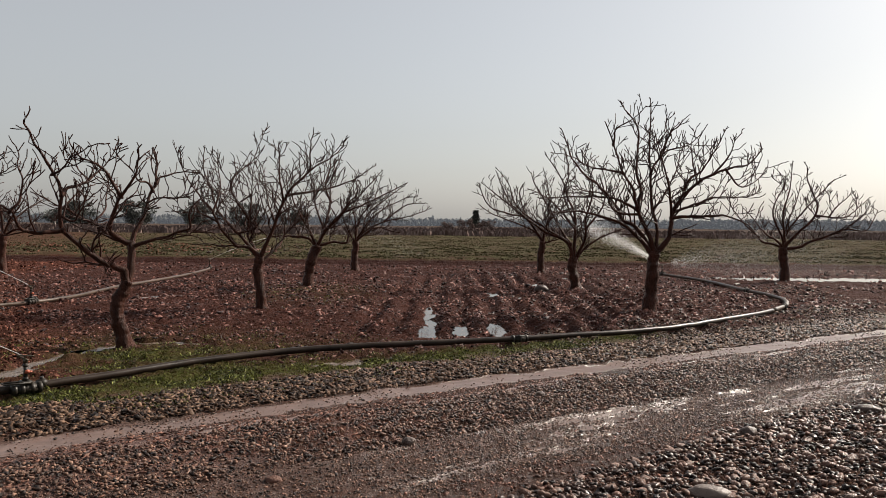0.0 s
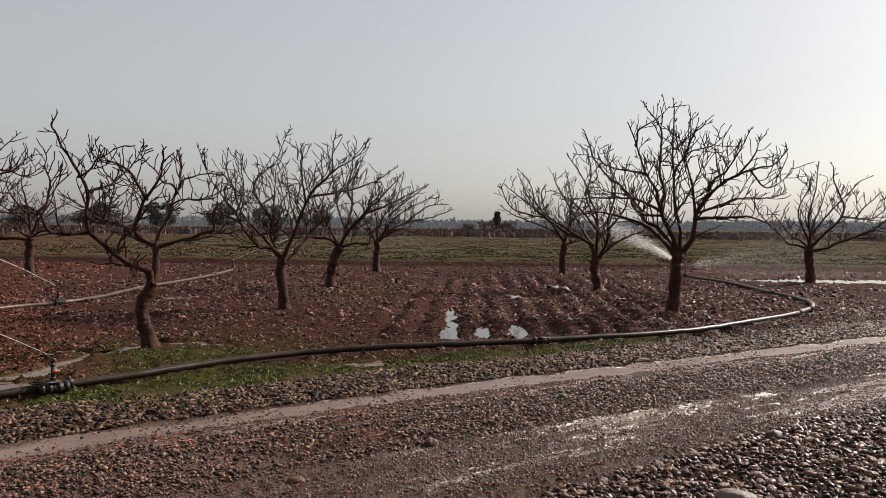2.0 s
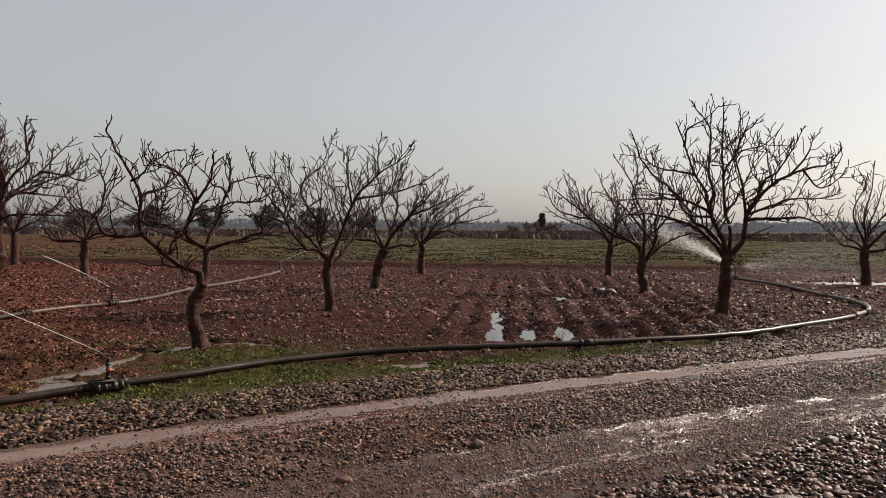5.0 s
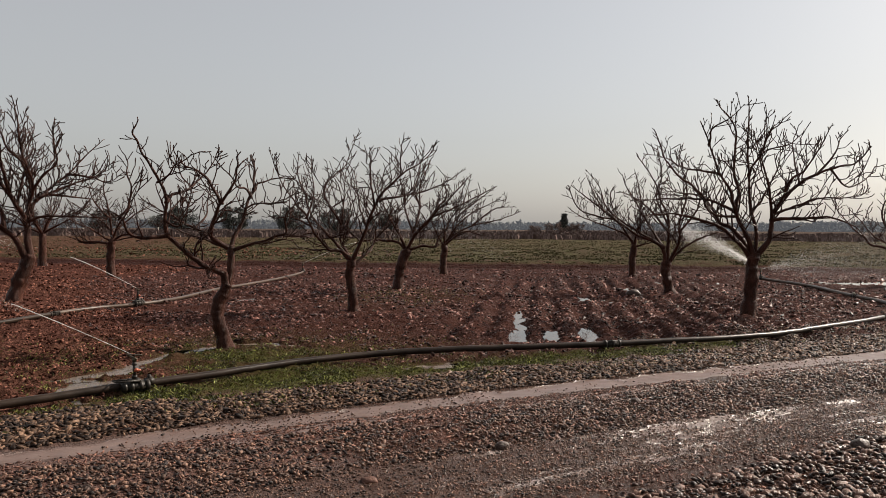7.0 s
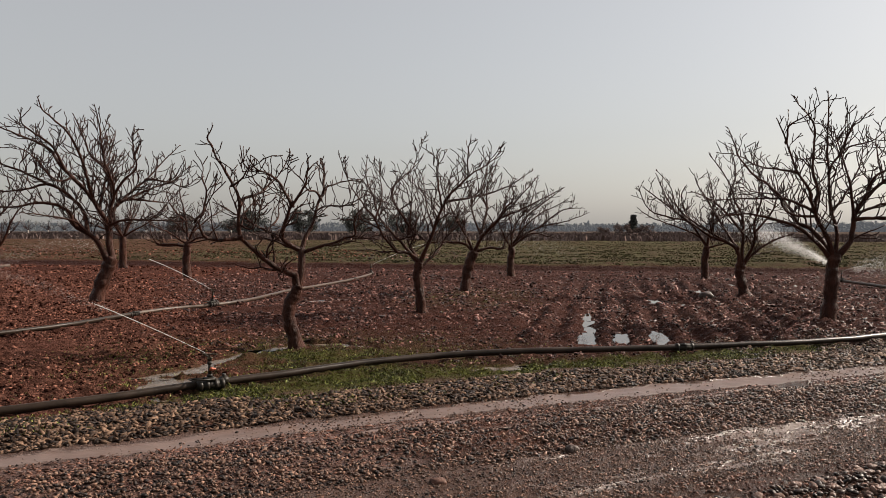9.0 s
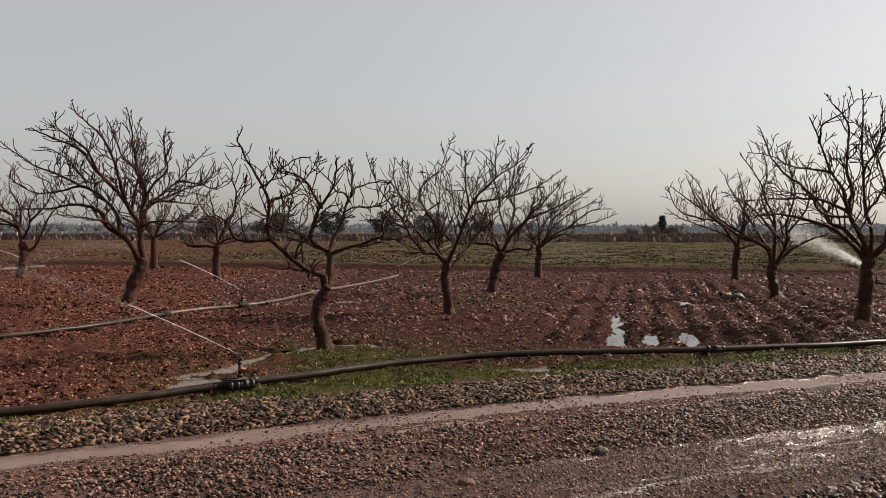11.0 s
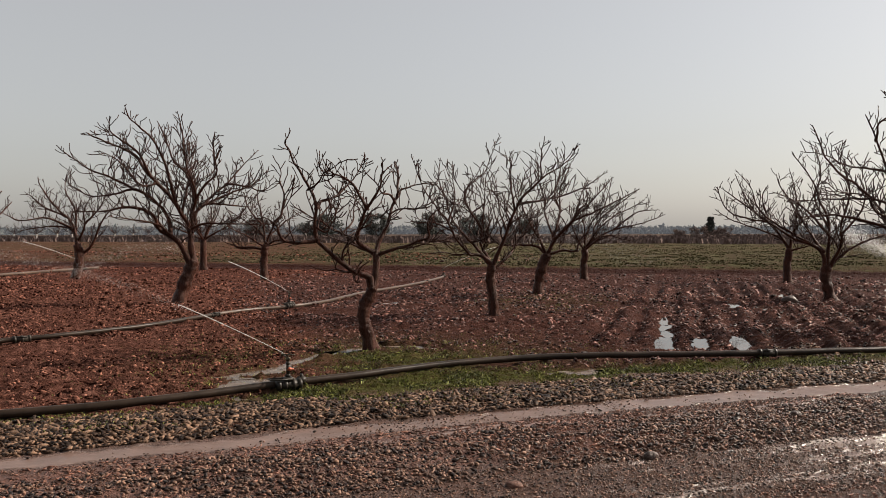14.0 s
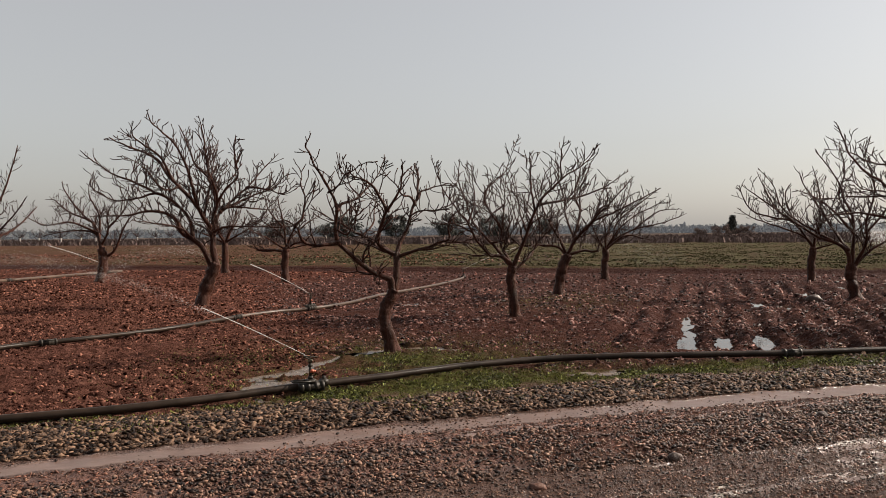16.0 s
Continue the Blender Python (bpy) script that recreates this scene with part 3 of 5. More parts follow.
tree_a.limb(0.018, -0.4, (-0.84, 2.15), (-0.72, 2.22), (-0.64, 2.35), (-0.52, 2.39), (-0.42, 2.48))
tree_a.limb(0.020, 0.5, (-0.42, 1.56), (-0.28, 1.71), (-0.27, 1.95), (-0.24, 2.23))
tree_a.limb(0.018, 0.4, (-0.78, 1.75), (-0.70, 1.88), (-0.58, 1.99), (-0.52, 1.85), (-0.42, 1.96))
tree_a.limb(0.018, -0.3, (-0.77, 1.65), (-0.61, 1.55), (-0.54, 1.67), (-0.47, 1.83), (-0.43, 2.05))
tree_a.limb(0.016, 0.4, (-0.20, 1.51), (-0.12, 1.80), (0.01, 1.80), (0.25, 1.74), (0.46, 1.94))
tree_a.limb(0.018, -0.5, (0.24, 1.83), (0.38, 1.90), (0.57, 1.89), (0.76, 1.95))
tree_a.limb(0.012, -0.1, (-0.28, 1.06), (-0.22, 0.92), (-0.18, 0.86))
tree_b = Sketch((-3.65, 14.73), 14, 0.092, (0.00, -0.00), (-0.04, 0.27), (-0.08, 0.57), (-0.09, 0.78), (-0.05, 0.95))
tree_b.limb(0.042, -0.6, (-0.05, 0.93), (-0.19, 1.11), (-0.34, 1.15), (-0.48, 1.14), (-0.66, 1.34), (-0.81, 1.60), (-0.88, 1.80), (-1.02, 1.94), (-1.17, 2.14), (-1.38, 2.51), (-1.52, 2.95))
tree_b.limb(0.024, 0.5, (-0.81, 1.60), (-1.04, 1.72), (-1.20, 1.78), (-1.42, 1.75), (-1.64, 1.78))
tree_b.limb(0.022, 0.4, (-0.87, 1.78), (-0.76, 2.10), (-0.75, 2.30), (-0.82, 2.61), (-0.81, 2.93))
tree_b.limb(0.042, 0.6, (-0.06, 0.90), (-0.29, 1.18), (-0.47, 1.41), (-0.68, 1.62), (-0.87, 1.86), (-0.98, 2.28), (-1.11, 2.55), (-1.09, 3.03))
tree_b.limb(0.024, -0.6, (-0.45, 1.38), (-0.19, 1.43), (-0.06, 1.59), (-0.03, 1.84))
tree_b.limb(0.036, 0.2, (-0.05, 0.93), (-0.24, 1.26), (-0.29, 1.44), (-0.24, 1.70), (-0.21, 2.16), (-0.18, 2.57))
tree_b.limb(0.026, 0.5, (-0.25, 1.64), (-0.57, 2.11), (-0.58, 2.37), (-0.40, 2.58), (-0.19, 2.74), (-0.06, 3.12), (0.08, 3.47))
tree_b.limb(0.046, -0.3, (-0.06, 0.92), (0.09, 1.24), (0.22, 1.59), (0.37, 1.99), (0.54, 2.27), (0.77, 2.46), (0.86, 2.58), (0.84, 2.98), (0.91, 3.34))
tree_b.limb(0.026, -0.5, (0.37, 1.99), (0.29, 2.39), (0.29, 2.77), (0.26, 2.98))
tree_b.limb(0.024, 0.6, (0.22, 1.59), (0.09, 1.95), (0.04, 2.37), (-0.01, 2.72))
tree_b.limb(0.034, 0.7, (-0.08, 0.80), (0.22, 1.08), (0.35, 1.20), (0.37, 1.33), (0.59, 1.59), (0.76, 1.96))
tree_b.limb(0.030, 0.6, (0.43, 2.10), (0.72, 2.14), (1.03, 2.20), (1.34, 2.27), (1.71, 2.43), (1.95, 2.59), (2.16, 2.73))
tree_b.limb(0.022, -0.5, (0.69, 2.39), (0.93, 2.63), (1.19, 2.76), (1.38, 2.94), (1.48, 3.17))
tree_b.limb(0.022, 0.8, (-0.22, 2.10), (-0.45, 1.96), (-0.62, 1.70), (-0.85, 2.19))
tree_b.limb(0.020, -0.7, (0.28, 1.74), (0.51, 1.89), (0.79, 1.83), (0.97, 2.07))
tree_c = Sketch((3.58, 15.07), -13, 0.118, (-0.00, 0.00), (0.03, 0.38), (0.06, 0.79), (0.07, 0.99), (0.10, 1.16))
tree_c.limb(0.055, -0.5, (0.07, 0.99), (-0.13, 1.31), (-0.39, 1.54), (-0.67, 1.71), (-1.06, 1.82), (-1.40, 1.87), (-1.85, 1.81))
tree_c.limb(0.052, 0.5, (0.08, 1.06), (-0.25, 1.59), (-0.51, 1.68), (-0.57, 1.83), (-0.75, 2.12), (-0.99, 2.39), (-1.24, 2.55), (-1.49, 2.85), (-1.68, 3.35), (-1.75, 3.51))
tree_c.limb(0.055, -0.6, (0.09, 1.10), (-0.05, 1.48), (-0.22, 1.82), (-0.25, 1.99), (-0.34, 2.33), (-0.51, 2.56), (-0.68, 3.06), (-0.85, 3.50))
tree_c.limb(0.040, 0.6, (-0.24, 1.94), (-0.17, 2.23), (-0.29, 2.58), (-0.25, 3.11), (-0.24, 3.47), (-0.49, 3.81), (-0.65, 4.03))
tree_c.limb(0.045, 0.3, (0.09, 1.10), (0.15, 1.54), (-0.00, 1.95), (-0.01, 2.53), (-0.05, 3.00), (-0.03, 3.71), (-0.04, 4.04))
tree_c.limb(0.030, -0.5, (-0.02, 2.57), (0.04, 2.75), (0.26, 3.00), (0.69, 3.07), (0.82, 3.25))
tree_c.limb(0.026, 0.3, (0.17, 2.90), (0.31, 3.33), (0.53, 3.51), (0.67, 3.70))
tree_c.limb(0.060, 0.4, (0.08, 1.06), (0.33, 1.31), (0.37, 1.60), (0.39, 1.89), (0.61, 2.18), (0.83, 2.42), (1.16, 2.59), (1.49, 2.71), (1.76, 2.74), (2.00, 3.05))
tree_c.limb(0.034, -0.6, (0.54, 2.09), (0.65, 2.46), (0.91, 2.62), (1.06, 2.89), (1.30, 3.39))
tree_c.limb(0.040, -0.6, (0.38, 1.75), (0.61, 1.78), (0.98, 1.78), (1.29, 1.81), (1.65, 1.67), (1.90, 1.35))
tree_c.limb(0.034, 0.7, (0.39, 1.85), (0.73, 1.98), (1.18, 2.17), (1.59, 2.14), (2.05, 2.27))
tree_c.limb(0.022, 0.4, (0.83, 2.42), (0.72, 3.01), (0.75, 3.27))
tree_c.limb(0.034, 0.8, (-0.23, 1.88), (-0.63, 2.12), (-1.10, 2.15), (-1.60, 2.16), (-2.17, 2.13))
tree_c.limb(0.026, -0.7, (-0.51, 2.56), (-0.83, 2.63), (-1.07, 2.62), (-1.42, 2.86), (-1.76, 2.88))
tree_c.limb(0.034, -0.8, (0.38, 1.73), (0.32, 2.40), (0.20, 2.72), (0.03, 3.31))
tree_c.limb(0.026, 0.6, (1.14, 2.58), (1.44, 2.95), (1.51, 3.20), (1.69, 3.41))
tree_c.limb(0.024, -0.4, (-0.69, 3.08), (-0.65, 3.38), (-0.35, 3.47), (-0.11, 3.71))
tree_c.limb(0.030, 0.9, (0.03, 1.85), (0.28, 2.25), (0.51, 2.74), (0.56, 3.25))
tree_c.limb(0.028, -0.9, (-0.21, 1.81), (-0.66, 1.82), (-0.82, 2.21), (-1.20, 2.20), (-1.40, 2.41))
tree_c.limb(0.024, 0.5, (1.35, 2.66), (1.62, 2.31), (1.91, 2.43), (2.14, 2.73))
tree_d = Sketch((-11.06, 15.26), 36, 0.150, (0.00, -0.00), (0.10, 0.34), (0.24, 0.69), (0.34, 0.96))
tree_d.limb(0.080, -0.4, (0.29, 0.82), (0.08, 1.28), (-0.15, 1.50), (-0.43, 1.66), (-0.46, 1.93), (-0.74, 2.09), (-1.12, 2.12), (-1.48, 2.02), (-2.02, 2.02))
tree_d.limb(0.050, 0.6, (-0.15, 1.50), (-0.17, 1.93), (-0.56, 2.37), (-0.95, 2.55), (-1.46, 2.82), (-1.78, 2.92), (-2.16, 3.19), (-2.51, 3.48))
tree_d.limb(0.075, 0.1, (0.33, 0.92), (0.27, 1.38), (0.25, 1.72), (0.09, 2.00), (-0.17, 2.41), (-0.43, 2.68), (-0.68, 2.95), (-0.87, 3.29), (-1.25, 3.48), (-1.62, 3.61), (-1.87, 3.73))
tree_d.limb(0.036, -0.7, (-0.58, 2.85), (-0.80, 3.34), (-1.16, 3.58), (-1.39, 3.75), (-1.34, 4.02))
tree_d.limb(0.050, -0.8, (0.23, 1.76), (-0.01, 2.13), (-0.13, 2.60), (-0.22, 3.00), (-0.47, 3.58), (-0.77, 3.82), (-0.98, 4.03), (-1.06, 4.24))
tree_d.limb(0.055, 0.6, (0.29, 1.23), (0.30, 1.93), (0.36, 2.42), (0.23, 2.92), (-0.10, 3.20), (-0.29, 3.83), (-0.42, 4.12))
tree_d.limb(0.044, -0.7, (0.30, 1.93), (0.42, 2.41), (0.16, 3.08), (0.11, 3.74), (0.01, 4.18))
tree_d.limb(0.050, 0.4, (0.30, 1.73), (0.42, 2.07), (0.63, 2.25), (0.97, 2.22), (1.40, 2.19), (1.76, 2.16))
tree_d.limb(0.042, 0.8, (0.45, 2.10), (0.77, 2.43), (1.13, 2.73), (1.43, 3.11), (1.85, 3.54))
tree_d.limb(0.036, -0.6, (0.40, 2.34), (0.62, 2.68), (0.88, 2.88), (0.72, 3.48), (0.78, 3.80))
tree_d.limb(0.040, -0.8, (0.29, 1.65), (0.61, 1.79), (1.33, 1.75), (1.91, 1.75))
tree_d.limb(0.034, 0.9, (0.53, 2.18), (1.20, 2.51), (1.72, 2.68), (2.08, 3.08))
tree_d.limb(0.036, -0.9, (-0.13, 1.49), (-0.43, 1.79), (-0.97, 1.85), (-1.37, 1.91))
tree_d.limb(0.034, 1.0, (0.08, 2.02), (0.23, 2.64), (0.31, 3.16), (0.46, 3.84))
tree_d.limb(0.030, -0.6, (1.09, 2.70), (1.54, 2.65), (1.87, 2.50), (2.20, 2.78))
tree_d.limb(0.030, 0.6, (-0.93, 2.54), (-1.34, 2.41), (-1.80, 2.35), (-2.19, 2.55), (-2.36, 2.77))
tree_d.limb(0.030, -0.5, (-0.43, 2.68), (-0.74, 2.53), (-1.17, 3.12), (-1.52, 3.29))
tree_f = Sketch((3.03, 20.44), -8, 0.125, (-0.00, -0.00), (-0.11, 0.31), (-0.14, 0.55), (-0.11, 0.79))
tree_f.limb(0.060, -0.4, (-0.14, 0.59), (-0.19, 1.10), (-0.42, 1.26), (-0.73, 1.37), (-0.97, 1.49), (-1.36, 1.80), (-1.83, 1.87), (-2.30, 2.03), (-2.54, 2.65))
tree_f.limb(0.036, 0.6, (-1.38, 1.80), (-1.78, 2.11), (-2.20, 2.44), (-2.55, 2.69))
tree_f.limb(0.050, 0.5, (-0.13, 0.63), (0.16, 1.02), (0.67, 1.35), (1.14, 1.51))
tree_f.limb(0.055, 0.3, (-0.12, 0.67), (-0.08, 1.34), (-0.08, 1.89), (-0.29, 2.29), (-0.37, 2.69), (-0.90, 3.49))
tree_f.limb(0.050, -0.6, (-0.08, 0.69), (0.20, 1.27), (0.15, 1.73), (0.33, 2.28), (0.32, 2.73), (0.01, 3.48))
tree_f.limb(0.045, 0.8, (-0.19, 1.10), (-0.51, 1.57), (-0.76, 2.05), (-1.18, 2.70), (-1.24, 3.00))
tree_f.limb(0.040, -0.9, (-0.08, 1.50), (-0.51, 2.04), (-0.89, 2.34), (-1.26, 2.48))
tree_f.limb(0.034, -0.5, (-0.42, 1.26), (-1.05, 1.64), (-1.59, 2.03), (-1.75, 2.65), (-2.09, 3.03))
tree_f.limb(0.034, 0.9, (-0.08, 1.65), (-0.45, 2.38), (-0.22, 2.96), (-0.40, 3.72))
tree_f.limb(0.034, -0.4, (0.17, 1.50), (0.56, 1.97), (0.70, 2.50), (0.54, 3.03))
tree_g = Sketch((-3.83, 20.09), 11, 0.130, (0.00, 0.00), (0.03, 0.36), (0.10, 0.70), (0.24, 1.01))
tree_g.limb(0.055, 0.5, (0.22, 0.97), (0.04, 1.21), (-0.58, 1.24), (-1.00, 1.21), (-1.33, 0.97))
tree_g.limb(0.050, -0.4, (0.22, 0.97), (0.07, 1.31), (-0.10, 1.59), (-0.30, 1.99), (-0.43, 2.26), (-0.39, 2.93))
tree_g.limb(0.055, -0.6, (0.23, 0.99), (0.41, 1.38), (0.70, 1.65), (0.96, 2.05), (1.22, 2.31), (1.15, 2.70))
tree_g.limb(0.050, 0.4, (0.23, 0.99), (0.58, 1.11), (0.99, 1.05), (1.02, 1.31), (1.26, 1.58), (1.81, 1.65))
tree_g.limb(0.050, 0.8, (0.25, 0.99), (0.45, 1.58), (0.59, 2.14), (0.53, 2.63), (0.88, 3.41))
tree_g.limb(0.045, -0.8, (0.41, 1.38), (0.83, 1.85), (1.34, 2.04), (1.84, 2.29), (2.42, 2.60))
tree_g.limb(0.040, 0.9, (0.40, 1.45), (0.18, 1.93), (0.18, 2.50), (-0.10, 3.16))
tree_g.limb(0.040, -0.8, (0.70, 1.65), (0.95, 1.98), (1.45, 2.49), (1.75, 2.86))
tree_g.limb(0.035, 0.5, (0.58, 2.12), (0.39, 2.56), (0.60, 3.06), (0.54, 3.50))
tree_h = Sketch((-3.49, 26.68), 7, 0.120, (0.00, 0.00), (-0.04, 0.42), (0.00, 0.78), (0.00, 1.03))
tree_h.limb(0.050, -0.6, (0.00, 0.90), (-0.22, 1.31), (-0.43, 1.76), (-0.51, 2.45))
tree_h.limb(0.050, 0.5, (0.00, 0.96), (0.26, 1.31), (0.97, 1.66), (1.84, 1.83), (2.62, 2.14))
tree_h.limb(0.045, -0.5, (0.00, 1.00), (0.43, 1.66), (0.94, 2.10), (1.82, 2.51))
tree_h.limb(0.045, 0.8, (0.00, 1.00), (0.09, 1.76), (0.62, 2.30), (0.90, 3.39))
tree_h.limb(0.040, -0.8, (0.00, 0.96), (0.60, 1.49), (1.27, 1.31), (1.55, 1.27))
tree_h.limb(0.040, 0.7, (0.20, 1.23), (0.36, 1.93), (1.33, 2.65), (1.78, 3.01))
tree_h.limb(0.035, 0.3, (0.97, 1.66), (1.49, 2.10), (1.84, 2.28), (2.45, 2.28))
tree_h.limb(0.040, -0.9, (0.00, 0.96), (0.00, 1.75), (-0.25, 2.45), (0.09, 3.29))
tree_i = Sketch((2.77, 26.89), -6, 0.120, (0.00, -0.00), (-0.04, 0.52), (0.04, 1.04))
tree_i.limb(0.050, 0.5, (0.03, 0.98), (-0.23, 1.40), (-0.91, 1.65), (-1.76, 1.96), (-2.20, 2.28))
tree_i.limb(0.045, -0.6, (0.02, 0.94), (0.24, 1.05), (0.54, 1.11), (1.03, 1.57))
tree_i.limb(0.050, -0.7, (0.04, 1.04), (0.13, 1.66), (0.63, 2.07), (1.21, 2.17))
tree_i.limb(0.050, 0.8, (0.03, 1.02), (-0.39, 1.66), (-1.03, 2.18), (-1.36, 2.82), (-1.65, 3.47))
tree_i.limb(0.050, 0.3, (0.04, 1.04), (0.23, 1.97), (0.22, 2.70), (0.00, 3.54))
tree_i.limb(0.045, -0.8, (0.04, 1.04), (-0.59, 1.96), (-0.80, 2.67), (-0.59, 2.96))
tree_j = Sketch((-20.36, 22.40), 42, 0.160, (0.00, 0.00), (0.10, 0.32), (0.16, 0.85), (0.08, 1.17))
tree_j.limb(0.065, 0.5, (0.16, 0.85), (0.07, 1.27), (-0.03, 1.70), (-0.61, 1.81), (-1.37, 1.70), (-1.76, 1.60))
tree_j.limb(0.070, -0.4, (0.15, 0.79), (0.55, 1.06), (0.75, 1.69), (0.95, 2.12), (1.45, 2.65))
tree_j.limb(0.060, 0.8, (0.08, 1.17), (-0.02, 1.91), (-0.50, 2.34), (-1.08, 3.19), (-1.13, 3.52))
tree_j.limb(0.055, -0.8, (0.08, 1.21), (0.36, 1.80), (0.27, 2.32), (0.56, 2.84))
tree_j.limb(0.050, -0.9, (-0.03, 1.70), (-0.88, 2.12), (-1.61, 1.91), (-2.12, 2.20))
tree_j.limb(0.050, 0.6, (0.04, 1.48), (0.08, 2.34), (-0.30, 2.99), (-0.25, 3.53))
tree_j.limb(0.045, 0.9, (-0.29, 2.15), (-0.99, 2.45), (-1.38, 2.88), (-1.63, 2.89))
tree_j.limb(0.045, -0.5, (0.35, 1.89), (0.85, 2.43), (1.05, 3.06))
tree_k = Sketch((-13.50, 23.30), 30, 0.125, (-0.00, -0.00), (-0.05, 0.46), (-0.01, 0.96), (0.03, 1.16))
tree_k.limb(0.050, 0.4, (-0.00, 1.00), (-0.49, 1.07), (-0.93, 1.07), (-1.08, 1.27), (-1.18, 1.78))
tree_k.limb(0.050, -0.5, (0.02, 1.10), (0.31, 1.31), (0.60, 1.31), (0.99, 1.76))
tree_k.limb(0.045, 0.8, (0.03, 1.14), (-0.09, 1.57), (-0.68, 1.98), (-1.19, 2.30))
tree_k.limb(0.045, -0.8, (0.03, 1.16), (0.21, 1.67), (0.51, 2.06), (0.70, 2.75))
tree_k.limb(0.045, 0.3, (0.02, 1.16), (-0.08, 2.08), (-0.27, 2.79), (-0.17, 3.20))
tree_k.limb(0.040, -0.7, (0.01, 1.06), (-0.57, 1.47), (-1.05, 1.67), (-1.41, 2.06))
tree_k.limb(0.040, 0.9, (0.14, 1.46), (0.72, 1.97), (1.25, 2.29))
tree_k.limb(0.040, -0.3, (-0.05, 1.78), (-0.57, 2.37), (-0.66, 2.87))
tree_e = Sketch((9.61, 23.70), -22, 0.135, (0.00, 0.00), (-0.03, 0.47), (-0.07, 0.80), (-0.05, 1.00))
tree_e.limb(0.050, 0.4, (-0.05, 1.00), (-0.32, 1.08), (-0.69, 1.14), (-0.77, 1.35), (-1.07, 1.57), (-1.29, 1.85), (-1.57, 2.20), (-1.81, 2.84))
tree_e.limb(0.045, -0.5, (-0.07, 1.01), (-0.22, 1.19), (-0.53, 1.36), (-0.66, 1.52), (-0.90, 1.85), (-1.21, 2.18))
tree_e.limb(0.060, -0.2, (-0.05, 1.00), (0.11, 1.20), (0.33, 1.45), (0.53, 1.64), (0.77, 1.92), (0.84, 2.19), (0.70, 2.57), (0.50, 3.01), (0.54, 3.33), (0.43, 3.49))
tree_e.limb(0.060, 0.4, (-0.06, 0.96), (0.34, 0.99), (0.59, 1.15), (1.04, 1.32), (1.33, 1.46), (1.63, 1.58), (1.92, 1.52), (2.17, 1.50), (2.40, 2.12))
tree_e.limb(0.045, -0.6, (-0.08, 1.02), (-0.05, 1.42), (-0.10, 1.75), (-0.09, 2.13), (0.08, 2.62), (0.11, 3.21), (0.13, 3.52))
tree_e.limb(0.045, 0.7, (-0.04, 1.02), (-0.02, 1.36), (0.18, 1.70), (0.43, 2.03), (0.67, 2.34), (0.97, 2.65), (1.22, 2.98), (1.59, 3.15))
tree_e.limb(0.040, -0.8, (-0.07, 1.20), (-0.23, 1.58), (-0.39, 1.96), (-0.34, 2.29), (-0.00, 2.88), (-0.36, 3.33))
tree_e.limb(0.040, 0.6, (0.77, 1.94), (1.12, 1.90), (1.57, 1.87), (1.82, 2.09), (2.21, 2.48))
tree_e.limb(0.034, -0.4, (1.63, 1.58), (1.80, 1.77), (2.11, 2.09))
tree_e.limb(0.036, 0.9, (-0.06, 1.26), (0.07, 1.86), (0.32, 2.54), (0.38, 3.12))
tree_e.limb(0.030, -0.5, (1.12, 1.90), (1.30, 2.19), (1.57, 2.45), (1.70, 2.66))
wet = "bare pruned fruit tree with dark wet bark on red soil"
orchard_tree(tree_a, 11, "low bare fruit tree with a crooked S-shaped trunk beside the weeds", 0.66, 0.105, 0.0066)
orchard_tree(tree_b, 12, wet, 1.05, 0.09, 0.0072)
orchard_tree(tree_c, 13, "broad bare fruit tree with a thick dark trunk on wet soil", 1.0, 0.11, 0.0072)
orchard_tree(tree_d, 14, "tall broad bare fruit tree with a leaning trunk on red soil", 1.15, 0.105, 0.0085)
orchard_tree(tree_e, 15, "bare fruit tree with pale pruned stubs at the field's edge", 1.0, 0.115, 0.0085)
orchard_tree(tree_f, 16, "bare fruit tree forking low into two stems", 0.95, 0.11, 0.008)
for k, tree in enumerate((tree_g, tree_h, tree_i, tree_j, tree_k)):
    orchard_tree(tree, 40 + k, wet, 1.0, 0.11, 0.0085)
for k, (x, y, th, top, reach, rad, lean) in enumerate([(-19.3, 28.4, 1.3, 3.6, 2.2, 0.14, 0.0), (-20.6, 17.4, 1.2, 4.3, 3.0, 0.16, 0.0)]):
    orchard_tree(auto_sketch((x, y), random.Random(60 + k), th, top, reach, rad, lean), 30 + k, wet, 0.9, 0.10, 0.0075)

# ---- irrigation pipes and sprinklers ----
def cylinder(bm, a, b, r0, r1=None, sides=16):
    """A closed round bar from a to b."""
    a, b = Vector(a), Vector(b)
    m = Matrix.Translation((a + b) / 2) @ (b - a).to_track_quat("Z", "Y").to_matrix().to_4x4()
    return bmesh.ops.create_cone(bm, cap_ends=True, segments=sides, radius1=r0, radius2=r0 if r1 is None else r1, depth=(b - a).length, matrix=m)


def box(bm, centre, size, turn=0.0, bevel=0.004):
    made = bmesh.ops.create_cube(bm, size=1.0, matrix=pose(*centre, 0, 0, turn) @ Matrix.Diagonal((*size, 1)))
    edges = list({e for v in made["verts"] for e in v.link_edges})
    bmesh.ops.bevel(bm, geom=edges, offset=bevel, segments=1, affect="EDGES")


def lay(points, r, per=8):
    """A line of pipe lying on the ground through (x, y) points."""
    line = smooth_line([(x, y, 0) for x, y in points], per)
    for q in line:
        q.z = float(height(q.x, q.y)) * 0.06 + r * 0.92 + 0.014
    return line


